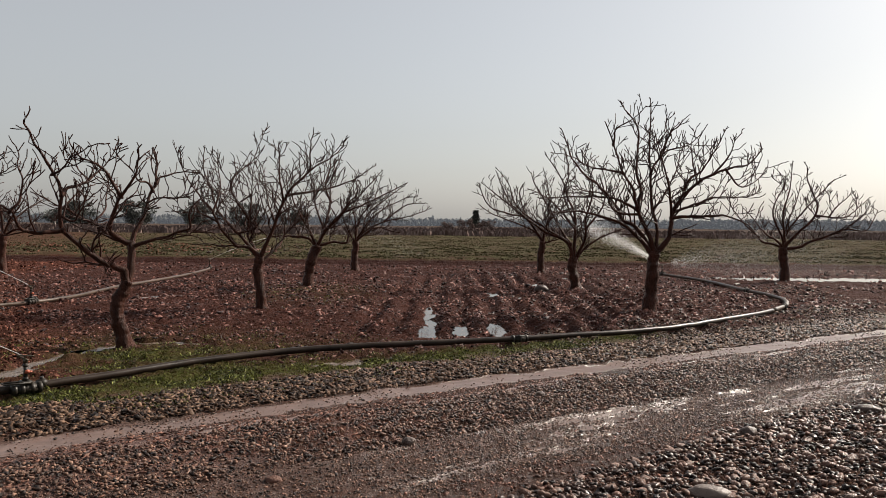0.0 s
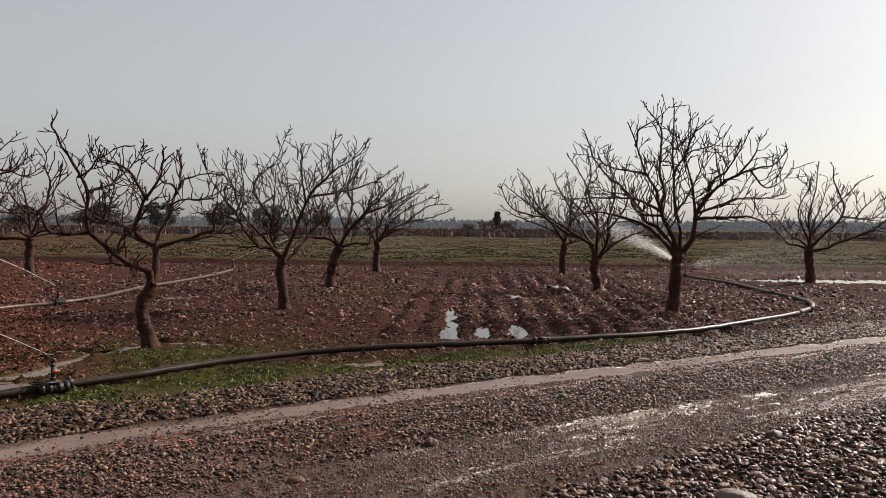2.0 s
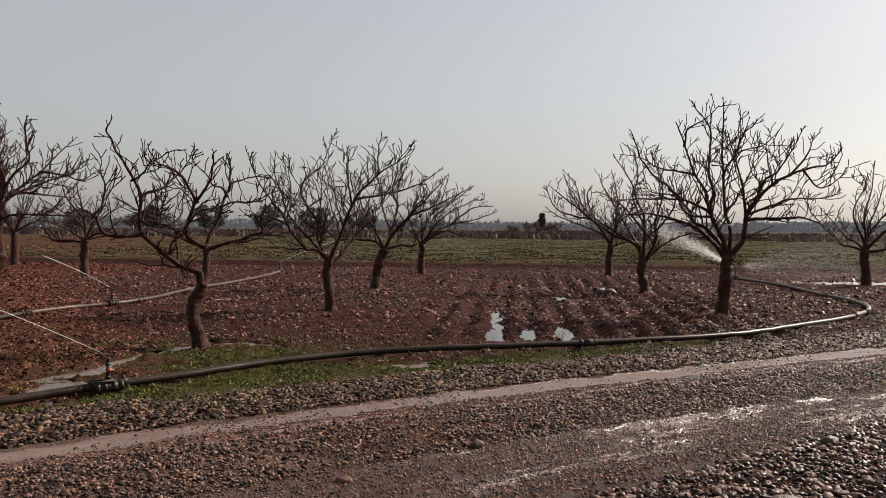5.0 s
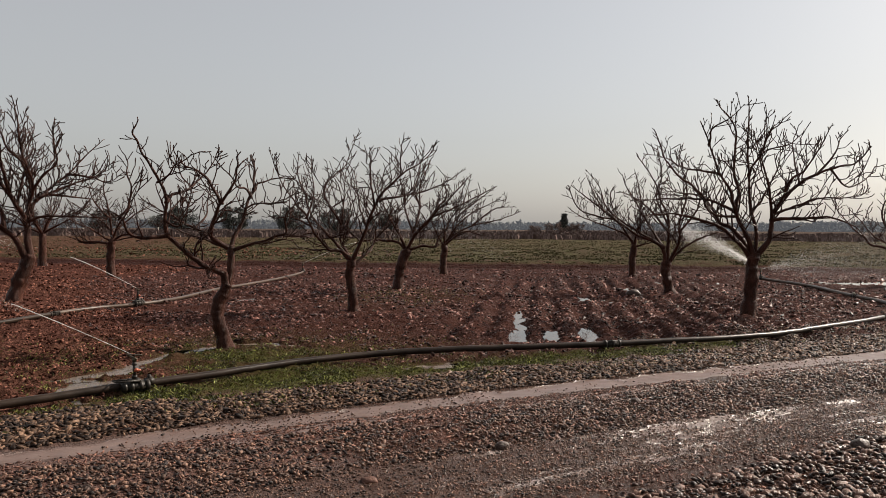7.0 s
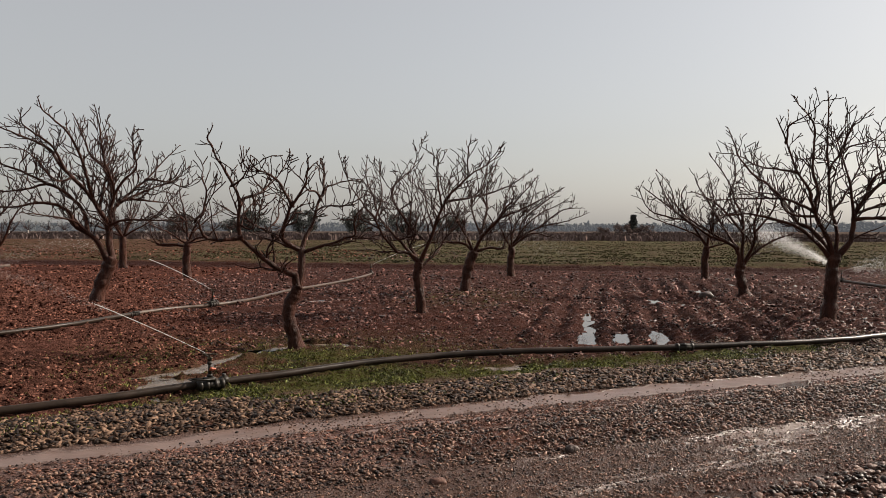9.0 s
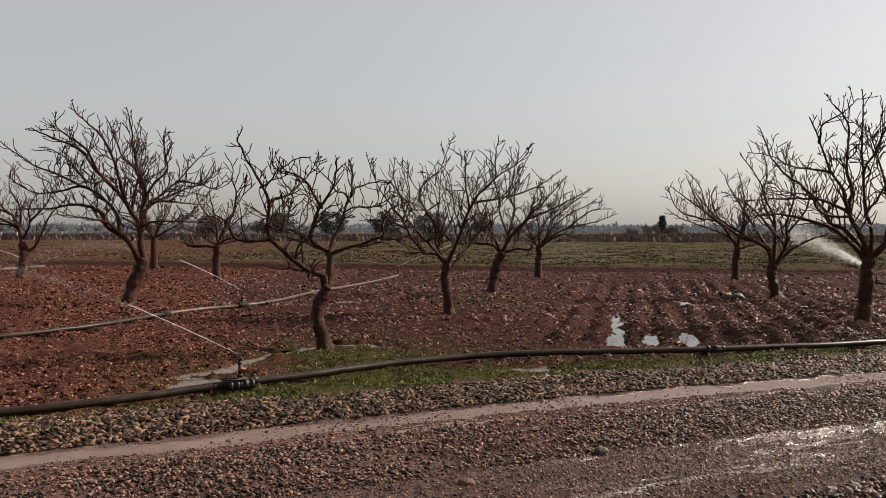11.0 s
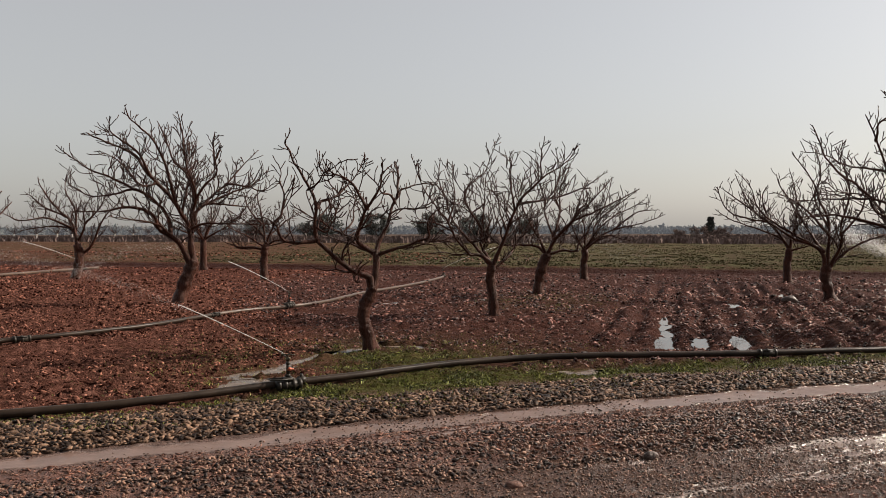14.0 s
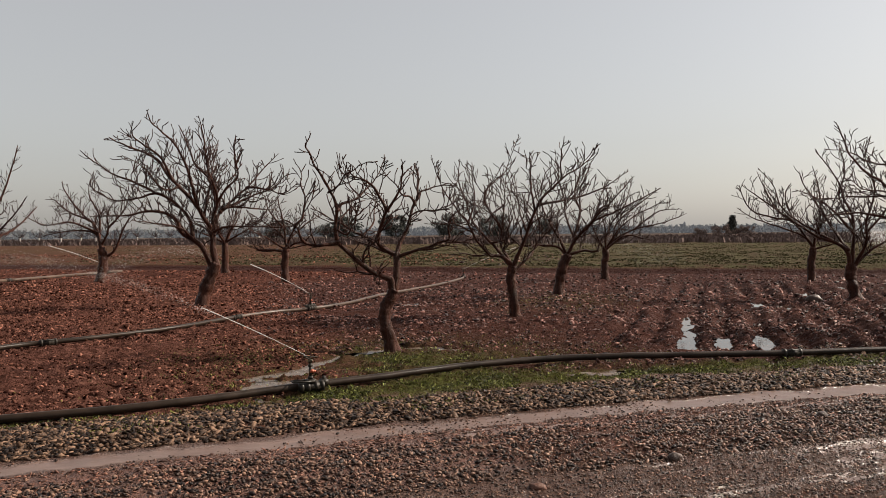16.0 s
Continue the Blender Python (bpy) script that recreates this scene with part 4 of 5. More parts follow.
def pipe_run(label, points, r, joints, group, mat=None, first=None, dark=1):
    """A pipe in lengths, with a clamped coupling where two lengths meet (joints: positions along it, 0 to 1)."""
    root = new("irrigation_pipe")
    line = lay(points, r)
    n = len(line)
    cuts = [0] + [int(f * (n - 1)) for f in joints] + [n - 1]
    for a, b in zip(cuts, cuts[1:]):
        verts, faces = [], []
        tube(verts, faces, line[a:b + 1], [r] * (b - a + 1), 16)
        link("pipe_length", verts, faces, first if first and a < cuts[dark] else mat or black_pipe, root)
    for c in cuts[1:-1]:
        way = (line[c + 1] - line[c - 1]).normalized()
        bm = bmesh.new()
        q = line[c]
        cylinder(bm, q - way * 0.10, q + way * 0.10, r * 1.16)
        for e in (-0.10, 0.0, 0.10):
            cylinder(bm, q + way * (e - 0.016), q + way * (e + 0.016), r * 1.36)
        side = way.cross(Vector((0, 0, 1)))
        cylinder(bm, q + side * r * 1.2 + Vector((0, 0, r * 0.9)) - way * 0.07, q + side * r * 1.2 + Vector((0, 0, r * 0.9)) + way * 0.07, 0.010, sides=8)
        part("coupling", bm, clamp_black, root, "black clamped coupling")
    return tagged(root, label, "pipe", group)


def sprinkler(x, y, z, way, turn, label):
    """An impact sprinkler on a short riser, clamped over the pipe. way: degrees of the pipe, turn: of the nozzle."""
    root = new("sprinkler")
    root.matrix_world = pose(x, y, z, 0, 0, way) @ Matrix.Diagonal((0.95, 0.95, 0.74, 1))
    bm = bmesh.new()
    cylinder(bm, (-0.12, 0, 0), (0.12, 0, 0), 0.06)
    for e in (-0.11, -0.04, 0.05, 0.12):
        cylinder(bm, (e - 0.018, 0, 0), (e + 0.018, 0, 0), 0.072)
    box(bm, (0, 0, 0.075), (0.10, 0.10, 0.05), 0, 0.008)
    part("clamp", bm, clamp_black, root)
    bm = bmesh.new()
    cylinder(bm, (-0.20, -0.05, 0.085), (0.03, -0.05, 0.075), 0.011, 0.014, 8)
    cylinder(bm, (-0.20, -0.05, 0.085), (-0.20, 0.05, 0.085), 0.010, 0.010, 8)
    cylinder(bm, (-0.20, 0.05, 0.085), (0.03, 0.05, 0.075), 0.011, 0.014, 8)
    part("clamp_lever", bm, clamp_black, root)
    bm = bmesh.new()
    cylinder(bm, (0.13, 0.03, 0.03), (0.20, 0.03, 0.05), 0.052, 0.042, 12)
    cylinder(bm, (0.16, 0.03, 0.06), (0.16, 0.03, 0.115), 0.016, 0.02, 10)
    part("end_cap", bm, clamp_black, root)
    bm = bmesh.new()
    cylinder(bm, (0, 0, 0.09), (0, 0, 0.33), 0.019, 0.017, 12)
    cylinder(bm, (0, 0, 0.10), (0, 0, 0.14), 0.030, 0.026, 8)
    cylinder(bm, (0, 0, 0.27), (0, 0, 0.30), 0.026, 0.026, 6)
    part("riser", bm, clamp_black, root)
    bm = bmesh.new()
    cylinder(bm, (0.012, -0.012, 0.19), (0.012, -0.012, 0.23), 0.026, 0.020, 12)
    cylinder(bm, (0.012, -0.012, 0.205), (0.055, -0.02, 0.205), 0.014, 0.011, 10)
    part("valve", bm, orange_plastic, root, "orange plastic valve")
    c, s = math.cos(radians(turn - way)), math.sin(radians(turn - way))
    bm = bmesh.new()
    cylinder(bm, (0, 0, 0.32), (0, 0, 0.36), 0.022, 0.02, 12)
    cylinder(bm, (-0.03 * c, -0.03 * s, 0.352), (0.085 * c, 0.085 * s, 0.385), 0.015, 0.009, 10)
    part("nozzle", bm, sprinkler_metal, root)
    bm = bmesh.new()
    box(bm, (0, 0, 0.405), (0.17, 0.018, 0.014), turn - way + 20, 0.003)
    cylinder(bm, (0, 0, 0.36), (0, 0, 0.415), 0.007, 0.007, 8)
    box(bm, (0.085 * c, 0.085 * s, 0.392), (0.03, 0.04, 0.035), turn - way + 20, 0.004)
    part("impact_arm", bm, sprinkler_metal, root)
    return tagged(root, label, "sprinkler", "sprinklers on the pipes")


pipe_run("long black plastic irrigation pipe lying on the soil beside the track", [
    (-9.5, 2.1), (-7.6, 3.75), (-5.75, 5.2), (-4.9, 5.98), (-4.06, 7.14), (-3.48, 7.88), (-2.97, 8.6), (-2.5, 9.12), (-1.86, 9.63), (-1.08, 10.03), (-0.09, 10.42), (0.93, 10.86),
    (1.54, 11.16), (2.37, 11.59), (3.34, 12.26), (4.42, 13.35), (5.25, 14.2), (5.82, 14.88)], 0.039, (0.647, ), "irrigation pipes")
pipe_run("black irrigation pipe bent back sharply through the orchard", [
    (5.86, 14.93), (6.5, 15.95), (6.92, 17.1), (7.03, 18.3), (6.97, 19.6), (7.0, 22.5), (6.71, 24.5), (6.48, 25.6)], 0.042, (0.12, 0.57), "irrigation pipes", dusty_sheen_pipe)
# past the second joint the paler colour stands in for grazing sheen
pipe_run("black irrigation pipe, coloured paler where it has a sheen, between the rows of trees", [
    (-9.9, 3.2), (-9.8, 6.6), (-9.49, 8.65), (-9.29, 9.13), (-9.05, 9.65), (-8.67, 10.85), (-8.59, 11.7), (-8.55, 12.86), (-8.36, 13.9), (-7.98, 14.75), (-7.80, 16.0),
    (-7.98, 18.3), (-7.92, 19.7), (-7.86, 21.3), (-7.9, 23.3), (-8.08, 25.2), (-8.25, 26.2)], 0.036, (3 / 16, 7 / 16, 14 / 16), "irrigation pipes", dusty_sheen_pipe, black_pipe, 2)
pipe_run("irrigation pipe lying far off between orchard rows", [
    (-23.0, 10.0), (-23.2, 16.0), (-23.47, 21.5), (-23.8, 24.5), (-24.3, 28.1)], 0.055, (0.5,), "irrigation pipes", dusty_sheen_pipe)
sprinkler(-3.95, 7.16, 0.055, 48, 156, "dark impact sprinkler with an orange valve on the near pipe")
sprinkler(-8.0, 14.72, 0.06, 83, 140, "impact sprinkler on the pipe between the trees")
sprinkler(-8.25, 26.15, 0.06, 98, 60, "impact sprinkler at the end of a pipe")
sprinkler(6.48, 25.6, 0.06, 98, 165, "impact sprinkler at the end of the bent pipe")
sprinkler(-24.1, 27.0, 0.06, 92, 160, "impact sprinkler on the far pipe")


def jet(x, y, turn, up, reach, seed, breakup=0.5, fan=0.02, drops=500, thick=0.0045, coarse=1.0, start=0.25, stop=1.0):
    """A thin arc of water that frays into drops."""
    rng = np.random.default_rng(seed)
    a, b = radians(turn), radians(up)
    z0 = float(height(x, y)) * 0.25 + 0.345
    speed2 = 9.81 * reach / max(0.05, math.sin(2 * b))

    def at(s):
        return np.array([x + s * math.cos(a), y + s * math.sin(a), z0 + s * math.tan(b) - 9.81 * s * s / (2 * speed2 * math.cos(b) ** 2)])
    root = new("water_jet")
    line = [Vector(at(s)) for s in np.linspace(0.08, reach * breakup, 18)]
    verts, faces = [], []
    tube(verts, faces, line, [thick * (0.5 + 0.6 * k / 17) for k in range(18)], 6)
    link("stream", verts, faces, spray, root)
    tet = np.array([(1, 1, 1), (1, -1, -1), (-1, 1, -1), (-1, -1, 1)], float)
    s = rng.uniform(start, stop, drops) ** 0.8 * reach
    base = np.array([at(v) for v in s])
    base += rng.normal(0, 1, (drops, 3)) * (s[:, None] * fan + 0.008)
    base[:, 2] -= np.abs(rng.normal(0, 1, drops)) * s * fan * 0.8
    size = rng.uniform(0.003, 0.009, drops) * coarse
    keep = base[:, 2] > 0.02
    base, size = base[keep], size[keep]
    co = (base[:, None] + tet[None] * size[:, None, None] * rng.uniform(0.5, 1.2, (len(size), 4, 1))).reshape(-1, 3)
    f = np.array([(0, 1, 2), (0, 3, 1), (0, 2, 3), (1, 3, 2)])
    tris = (np.arange(len(size))[:, None, None] * 4 + f[None]).reshape(-1, 3)
    tagged(link_np("spray", co, tris, spray, root), kind="stuff")
    return tagged(root, "thin arc of sprinkler water breaking into drops", "water jet", "sprinkler jets")


jet(-3.95, 7.16, 156, 12, 17, 1, 0.12, 0.008, 7000, 0.0034, 0.3, 0.06)
jet(-8.0, 14.72, 150, 15, 13, 2, 0.2, 0.012, 1500, 0.006, 0.6)
jet(-8.25, 26.15, 60, 18, 13.0, 3, 0.2, 0.03, 2500, 0.006, 0.6)
jet(6.48, 25.6, 158, 34, 12.0, 4, 0.08, 0.07, 9000, 0.012, 0.75, 0.01, 0.16)
jet(6.48, 25.6, 8, 16, 7.5, 6, 0.08, 0.14, 60000, 0.004, 0.30, 0.02)
jet(-24.1, 27.0, 200, 24, 12.0, 5, 0.2, 0.02, 800, 0.010, 0.45, 0.05, 0.3)

# ---- the distance ----
def leaf_cloud(rng, centres, radii, per, size, flat=0.8):
    """Many small leaf faces scattered in clumps: arrays of corners and triangles."""
    co = []
    for c, r in zip(centres, radii):
        d = rng.normal(0, 1, (per, 3))
        d /= np.linalg.norm(d, axis=1)[:, None]
        q = np.array(c) + d * (rng.uniform(0.35, 1.0, per) ** 0.6)[:, None] * np.array([r, r, r * flat])
        a = rng.normal(0, 1, (per, 3, 3)) * size
        co.append((q[:, None] + a).reshape(-1, 3))
    co = np.concatenate(co)
    return co, np.arange(len(co)).reshape(-1, 3)


def evergreen(x, y, tall, wide, seed, label, conical=False, leaves=None):
    rng = np.random.default_rng(seed)
    root = new("evergreen_tree")
    root.matrix_world = pose(x, y, 0)
    line = [Vector((0.15 * math.sin(k), 0.1 * k, tall * 0.12 * k)) for k in range(6)]
    verts, faces = [], []
    tube(verts, faces, line, [0.035 * tall * (1 - 0.13 * k) for k in range(6)], 8)
    link("trunk", verts, faces, bark, root)
    for k in range(4):
        verts, faces = [], []
        w = k * 1.7 + seed
        q = line[2]
        tube(verts, faces, [q, q + Vector((math.cos(w), math.sin(w), 0.8)) * wide * 0.25, q + Vector((math.cos(w), math.sin(w), 0.9)) * wide * 0.5], [0.015 * tall, 0.01 * tall, 0.004 * tall], 6)
        link("limb", verts, faces, bark, root)
    n = 52
    h = rng.uniform(0.14, 0.95, n)
    w = rng.uniform(0, 2 * math.pi, n)
    r = wide * rng.uniform(0.1, 1.0, n) ** 0.6 * ((1.05 - h) if conical else np.sqrt(np.clip(1 - ((h - 0.55) / 0.5) ** 2, 0.05, 1)))
    cs = np.stack([r * np.cos(w), r * np.sin(w), h * tall * 0.95], -1)
    co, tri = leaf_cloud(rng, cs, rng.uniform(0.13, 0.2, n) * tall * (0.7 if conical else 1.0), 70, 0.028 * tall)
    tagged(link_np("crown", co, tri, leaves or foliage_hazed, root, smooth=False), kind="stuff")
    return tagged(root, label, "tree", "evergreen trees beyond the field")


ev = "dark rounded evergreen tree beyond the ploughed field"
for k, (x, y, tall, wide) in enumerate([(-88, 183, 6.0, 3.4), (-76, 186, 6.3, 3.9), (-63, 190, 6.1, 4.3), (-52, 194, 6.2, 4.1), (-93, 184, 4.4, 3.9), (-41, 197, 5.2, 3.6), (-104, 176, 5.0, 3.2)]):
    evergreen(x, y, tall, wide, 100 + k, ev)
evergreen(3.3, 168, 4.6, 1.3, 120, "small dark conifer standing out on the horizon", True)
for k, (x, y, tall, wide) in enumerate([(1.6, 150, 2.6, 2.2), (5.2, 151, 2.4, 1.8), (-2.5, 152, 1.9, 1.6)]):
    evergreen(x, y, tall, wide, 130 + k, "low brown bush in the scrub before the horizon", leaves=brush_mat)

# far woods: a low band of many small crowns, their haze a glow in the material
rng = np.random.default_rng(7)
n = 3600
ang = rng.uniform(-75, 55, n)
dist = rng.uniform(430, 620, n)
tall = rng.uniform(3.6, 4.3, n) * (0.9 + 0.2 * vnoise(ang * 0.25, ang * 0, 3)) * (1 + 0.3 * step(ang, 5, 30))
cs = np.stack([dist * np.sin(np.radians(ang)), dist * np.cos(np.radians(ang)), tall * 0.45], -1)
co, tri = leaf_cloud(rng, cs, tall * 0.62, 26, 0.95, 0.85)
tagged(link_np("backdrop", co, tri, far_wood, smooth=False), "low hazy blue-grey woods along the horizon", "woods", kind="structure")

# dry scrub at the field's far edge
n = 60000
ang = np.radians(rng.uniform(-62, 45, n))
dist = rng.uniform(101, 165, n) / np.maximum(np.cos(ang), 0.5)
x, y = dist * np.sin(ang), dist * np.cos(ang)
h = rng.uniform(0.25, 0.8, n) * (0.55 + 0.9 * vnoise(x * 0.1, y * 0.1, 6))
w = rng.uniform(0, math.pi, n)
wide = h * rng.uniform(0.12, 0.5, n)
ax, ay = np.cos(w) * wide, np.sin(w) * wide
lean = rng.normal(0, 0.25, (n, 2)) * h[:, None]
co = np.stack([np.stack([x - ax, y - ay, 0 * x - 0.05], -1), np.stack([x + ax, y + ay, 0 * x - 0.05], -1), np.stack([x + lean[:, 0] + ax * 0.5, y + lean[:, 1], h], -1), np.stack([x + lean[:, 0] - ax * 0.7, y + lean[:, 1], h * 0.8], -1)], 1).reshape(-1, 3)
tagged(link_np("dry_scrub", co, np.arange(4 * n).reshape(-1, 4), brush_mat, smooth=False), "brown dry scrub along the far edge of the field", "scrub", kind="stuff")

# the young orchard far to the left, trunks limewashed
first = new("young_tree")
sk = auto_sketch((0, 0), random.Random(5), 1.3, 3.6, 1.7, 0.13, 0.05, 6)
verts, faces = [], []
tube(verts, faces, smooth_line([(a, 0, b) for a, b in sk.trunk], 3), [0.14] * 7, 8)
link("trunk", verts, faces, white_wash, first, True)
for radius, pts in sk.limbs:
    verts, faces = [], []
    line = smooth_line(pts, 3)
    tube(verts, faces, line, [0.06 * (1 - 0.7 * k / (len(line) - 1)) for k in range(len(line))], 5)
    rg = random.Random(len(verts) + int(100 * pts[-1][0]))
    for k in range(2, len(line)):
        for j in range(2):
            q = line[k]
            d = Vector((rg.gauss(0, 1), rg.gauss(0, 1), abs(rg.gauss(0.4, 0.6)))).normalized()
            tube(verts, faces, [q, q + d * 0.35, q + d * 0.6 + Vector((0, 0, 0.12))], [0.022, 0.014, 0.008], 3)
    link("limb", verts, faces, twig_bark, first)
tagged(first, "small bare tree with a limewashed trunk far off", "tree", "young orchard far off")
spots = []
rg = random.Random(3)
for k in range(26):
    a = radians(-56 + 1.15 * k + rg.uniform(-0.3, 0.3))
    d = 168 + rg.uniform(-14, 14)
    spots.append((d * math.sin(a), d * math.cos(a)))
first.matrix_world = pose(*spots[0], -0.05)
for x, y in spots[1:]:
    copy_thing(first, pose(x, y, -0.05, 0, 0, rg.uniform(0, 360)))

# ---- stones, clods and weeds ----
def ball(level):
    bm = bmesh.new()
    bmesh.ops.create_icosphere(bm, subdivisions=level, radius=1.0)
    co = np.array([v.co[:] for v in bm.verts])
    tri = np.array([[v.index for v in f.verts] for f in bm.faces])
    bm.free()
    return co, tri


def scatter(name, x, y, size, level, mat, rng, flat=(0.45, 0.8), long=1.7, rough=0.22, sink=0.28, parent=None, smooth=True, heap=0.004, lie=None):
    """Many rounded lumps resting in the ground, as one mesh."""
    base, tri = ball(level)
    n = len(x)
    k = len(base)
    s = np.stack([size * rng.uniform(0.9, long, n), size * rng.uniform(0.75, 1.0, n), size * rng.uniform(*flat, n)], -1)
    lump = 1 + rough * rng.normal(0, 1, (n, k, 1)).clip(-1.6, 1.6)
    p = base[None] * lump * s[:, None]
    tilt = rng.normal(0, 0.42, n)
    c, d = np.cos(tilt)[:, None], np.sin(tilt)[:, None]
    p = np.stack([p[..., 0] * c - p[..., 2] * d, p[..., 1], p[..., 0] * d + p[..., 2] * c], -1)
    w = rng.uniform(0, 2 * math.pi, n) if lie is None else lie + rng.normal(0, 0.16, n)
    c, d = np.cos(w)[:, None], np.sin(w)[:, None]
    p = np.stack([p[..., 0] * c - p[..., 1] * d, p[..., 0] * d + p[..., 1] * c, p[..., 2]], -1)
    z = height(x, y) + s[:, 2] * (1 - 2 * sink) + rng.uniform(-0.004, heap, n)
    p += np.stack([x, y, z], -1)[:, None]
    return link_np(name, p.reshape(-1, 3), (np.arange(n)[:, None, None] * k + tri[None]).reshape(-1, 3), mat, parent, smooth)


def on_road(u, v):
    """The plan's x, y of a place along and across the road."""
    v = v + 0.12 - bend(u)
    return RC * u - RS * v, 7.75 + RS * u + RC * v


rng = np.random.default_rng(21)


def strip(n, u0, u1, v0, v1, clump=None):
    u, v = rng.uniform(u0, u1, n), rng.uniform(v0, v1, n)
    x, y = on_road(u, v)
    keep = (y > 2.9) & (x < 0.80 * y + 1.5) & (x > -1.25 * y - 1.5) & (puddle_dip(x, y) < 0.3)
    if clump:
        keep &= fbm(x * clump[0], y * clump[0], 3, 77) > clump[1] + 0.25 * (rng.random(n) - 0.5)
    return x[keep], y[keep]


def sizes(n, lo, hi, power=2.6):
    return lo + (hi - lo) * rng.random(n) ** power


x, y = strip(21000, -11, -3.2, 0.24, 1.30, (1.5, 0.24))
a, b = strip(27000, -3.4, 9, 0.24, 1.04, (1.5, 0.24))
x, y = np.append(x, a), np.append(y, b)
tagged(scatter("verge_pebbles", x, y, sizes(len(x), 0.007, 0.029, 1.7), 1, stone_mat, rng, flat=(0.32, 0.62), long=2.0, rough=0.3, sink=0.34, heap=0.010, smooth=False), "wet grey-brown rounded pebbles along the track's edge", "pebbles", kind="stuff")
x, y = strip(13000, 3.0, 11, 1.0, 2.7, (0.9, 0.38))
tagged(scatter("verge_pebbles", x, y, sizes(len(x), 0.008, 0.026), 1, stone_mat, rng), "wet pebbles between the track and the pipe", "pebbles", kind="stuff")
x, y = strip(30000, -10, 9, -1.52, -0.85, (1.2, 0.34))
a, b = strip(20000, -11, 9, -0.9, -0.5, (1.1, 0.36))
x, y = np.append(x, a), np.append(y, b)
tagged(scatter("track_gravel", x, y, sizes(len(x), 0.004, 0.019, 2.6), 1, gravel_mat, rng, rough=0.26, smooth=False, heap=0.010), "small wet gravel in the crown of the track", "gravel", kind="stuff")
x, y = strip(60000, -9, 9, -2.55, -1.4, (1.5, 0.30))
tagged(scatter("track_gravel", x, y, sizes(len(x), 0.003, 0.011), 1, gravel_mat, rng, rough=0.26, smooth=False), "scattered gravel in the near wheel track", "gravel", kind="stuff")
x, y = strip(11000, -11, 8, -0.32, 0.32, (1.3, 0.48))
tagged(scatter("track_gravel", x, y, sizes(len(x), 0.003, 0.012), 1, gravel_mat, rng), "scattered grit in the muddy wheel track", "gravel", kind="stuff")
ridge_mat = simple("smeared_mud", (0.034, 0.0145, 0.010), (0.215, 0.098, 0.067), 3, 0.5, 90, 0.005, island=True, spec=0.18)
x, y = strip(15000, -11, 4, -1.5, -0.5, (1.2, 0.42))
a, b = strip(15000, -11, 8, -0.7, -0.16, (1.2, 0.34))
x, y = np.append(x, a), np.append(y, b)
a, b = strip(3500, -11, 9, -2.5, -1.4, (1.2, 0.46))
x, y = np.append(x, a), np.append(y, b)
tagged(scatter("mud_ridges", x, y, sizes(len(x), 0.004, 0.016), 1, ridge_mat, rng, (0.3, 0.6), 2.6, 0.35, 0.4, lie=ROAD_TURN, smooth=False), "smeared ridges of red-brown mud along the track", "mud", kind="stuff")
x, y = strip(14000, -5, 6, -3.4, -2.4, (1.3, 0.30))
tagged(scatter("track_gravel", x, y, sizes(len(x), 0.003, 0.013), 1, ridge_mat, rng, rough=0.3, smooth=False), "fine reddish grit between the track and the cobbles", "gravel", kind="stuff")
x, y = strip(32000, -3, 9, -5.5, -2.42)
u, v = road_uv(x, y)
far_enough = v < -2.5 - 0.115 * np.clip(2.2 - u, 0, 4) + 0.25 * (fbm(x * 1.5, y * 1.5, 3, 81) - 0.5)
x, y = x[far_enough], y[far_enough]
cob = sizes(len(x), 0.009, 0.026, 2.0)
# the largest stones of the near stretch are single pieces
big = np.argsort(-cob * ((y > 3.6) & (y < 8.5) & (x > -0.6) & (x < 4.6)))[:290]
lumps = []
for k in range(12):
    base, tri = ball(2)
    q = base * (1 + 0.17 * rng.normal(0, 1, (len(base), 1)).clip(-1.6, 1.6)) * np.array([rng.uniform(1.1, 1.7), rng.uniform(0.75, 1.0), rng.uniform(0.5, 0.85)])
    ob = link_np("cobble", q, tri, cobble_mat, ground)
    lumps.append(ob)
for k, i in enumerate(big):
    ob = lumps[k] if k < len(lumps) else new("cobble", lumps[k % 12].data)
    ob.parent = ground
    s = float(cob[i]) * 1.15
    ob.matrix_world = pose(x[i], y[i], float(height(x[i], y[i])) + s * 0.3, rng.uniform(-22, 22), rng.uniform(-22, 22), rng.uniform(0, 360)) @ Matrix.Scale(s, 4)
rest = np.ones(len(x), bool)
rest[big] = False
x, y, cob = x[rest], y[rest], cob[rest]
tagged(scatter("cobble_bank", x, y, cob, 2, cobble_mat, rng, sink=0.36, heap=0.014), "bank of dark wet rounded cobbles beside the track", "cobbles", kind="stuff")


def rock(x, y, a, b, c, turn, seed, label):
    co, tri = ball(3)
    v = [Vector(q) * (1 + 0.22 * noise.noise(Vector(q) * 1.3 + Vector((seed, 0, 0))) + 0.06 * noise.noise(Vector(q) * 4)) for q in co]
    v = [Vector((q.x * a, q.y * b, q.z * c)) for q in v]
    ob = link("rock", [q[:] for q in v], [tuple(map(int, t)) for t in tri], red_rock_mat if "red" in label else rock_mat if "pale" in label else dark_rock_mat)
    ob.matrix_world = pose(x, y, float(height(x, y)) + c * 0.45, 0, 0, turn)
    return tagged(ob, label, "rock", "single rocks on the track")


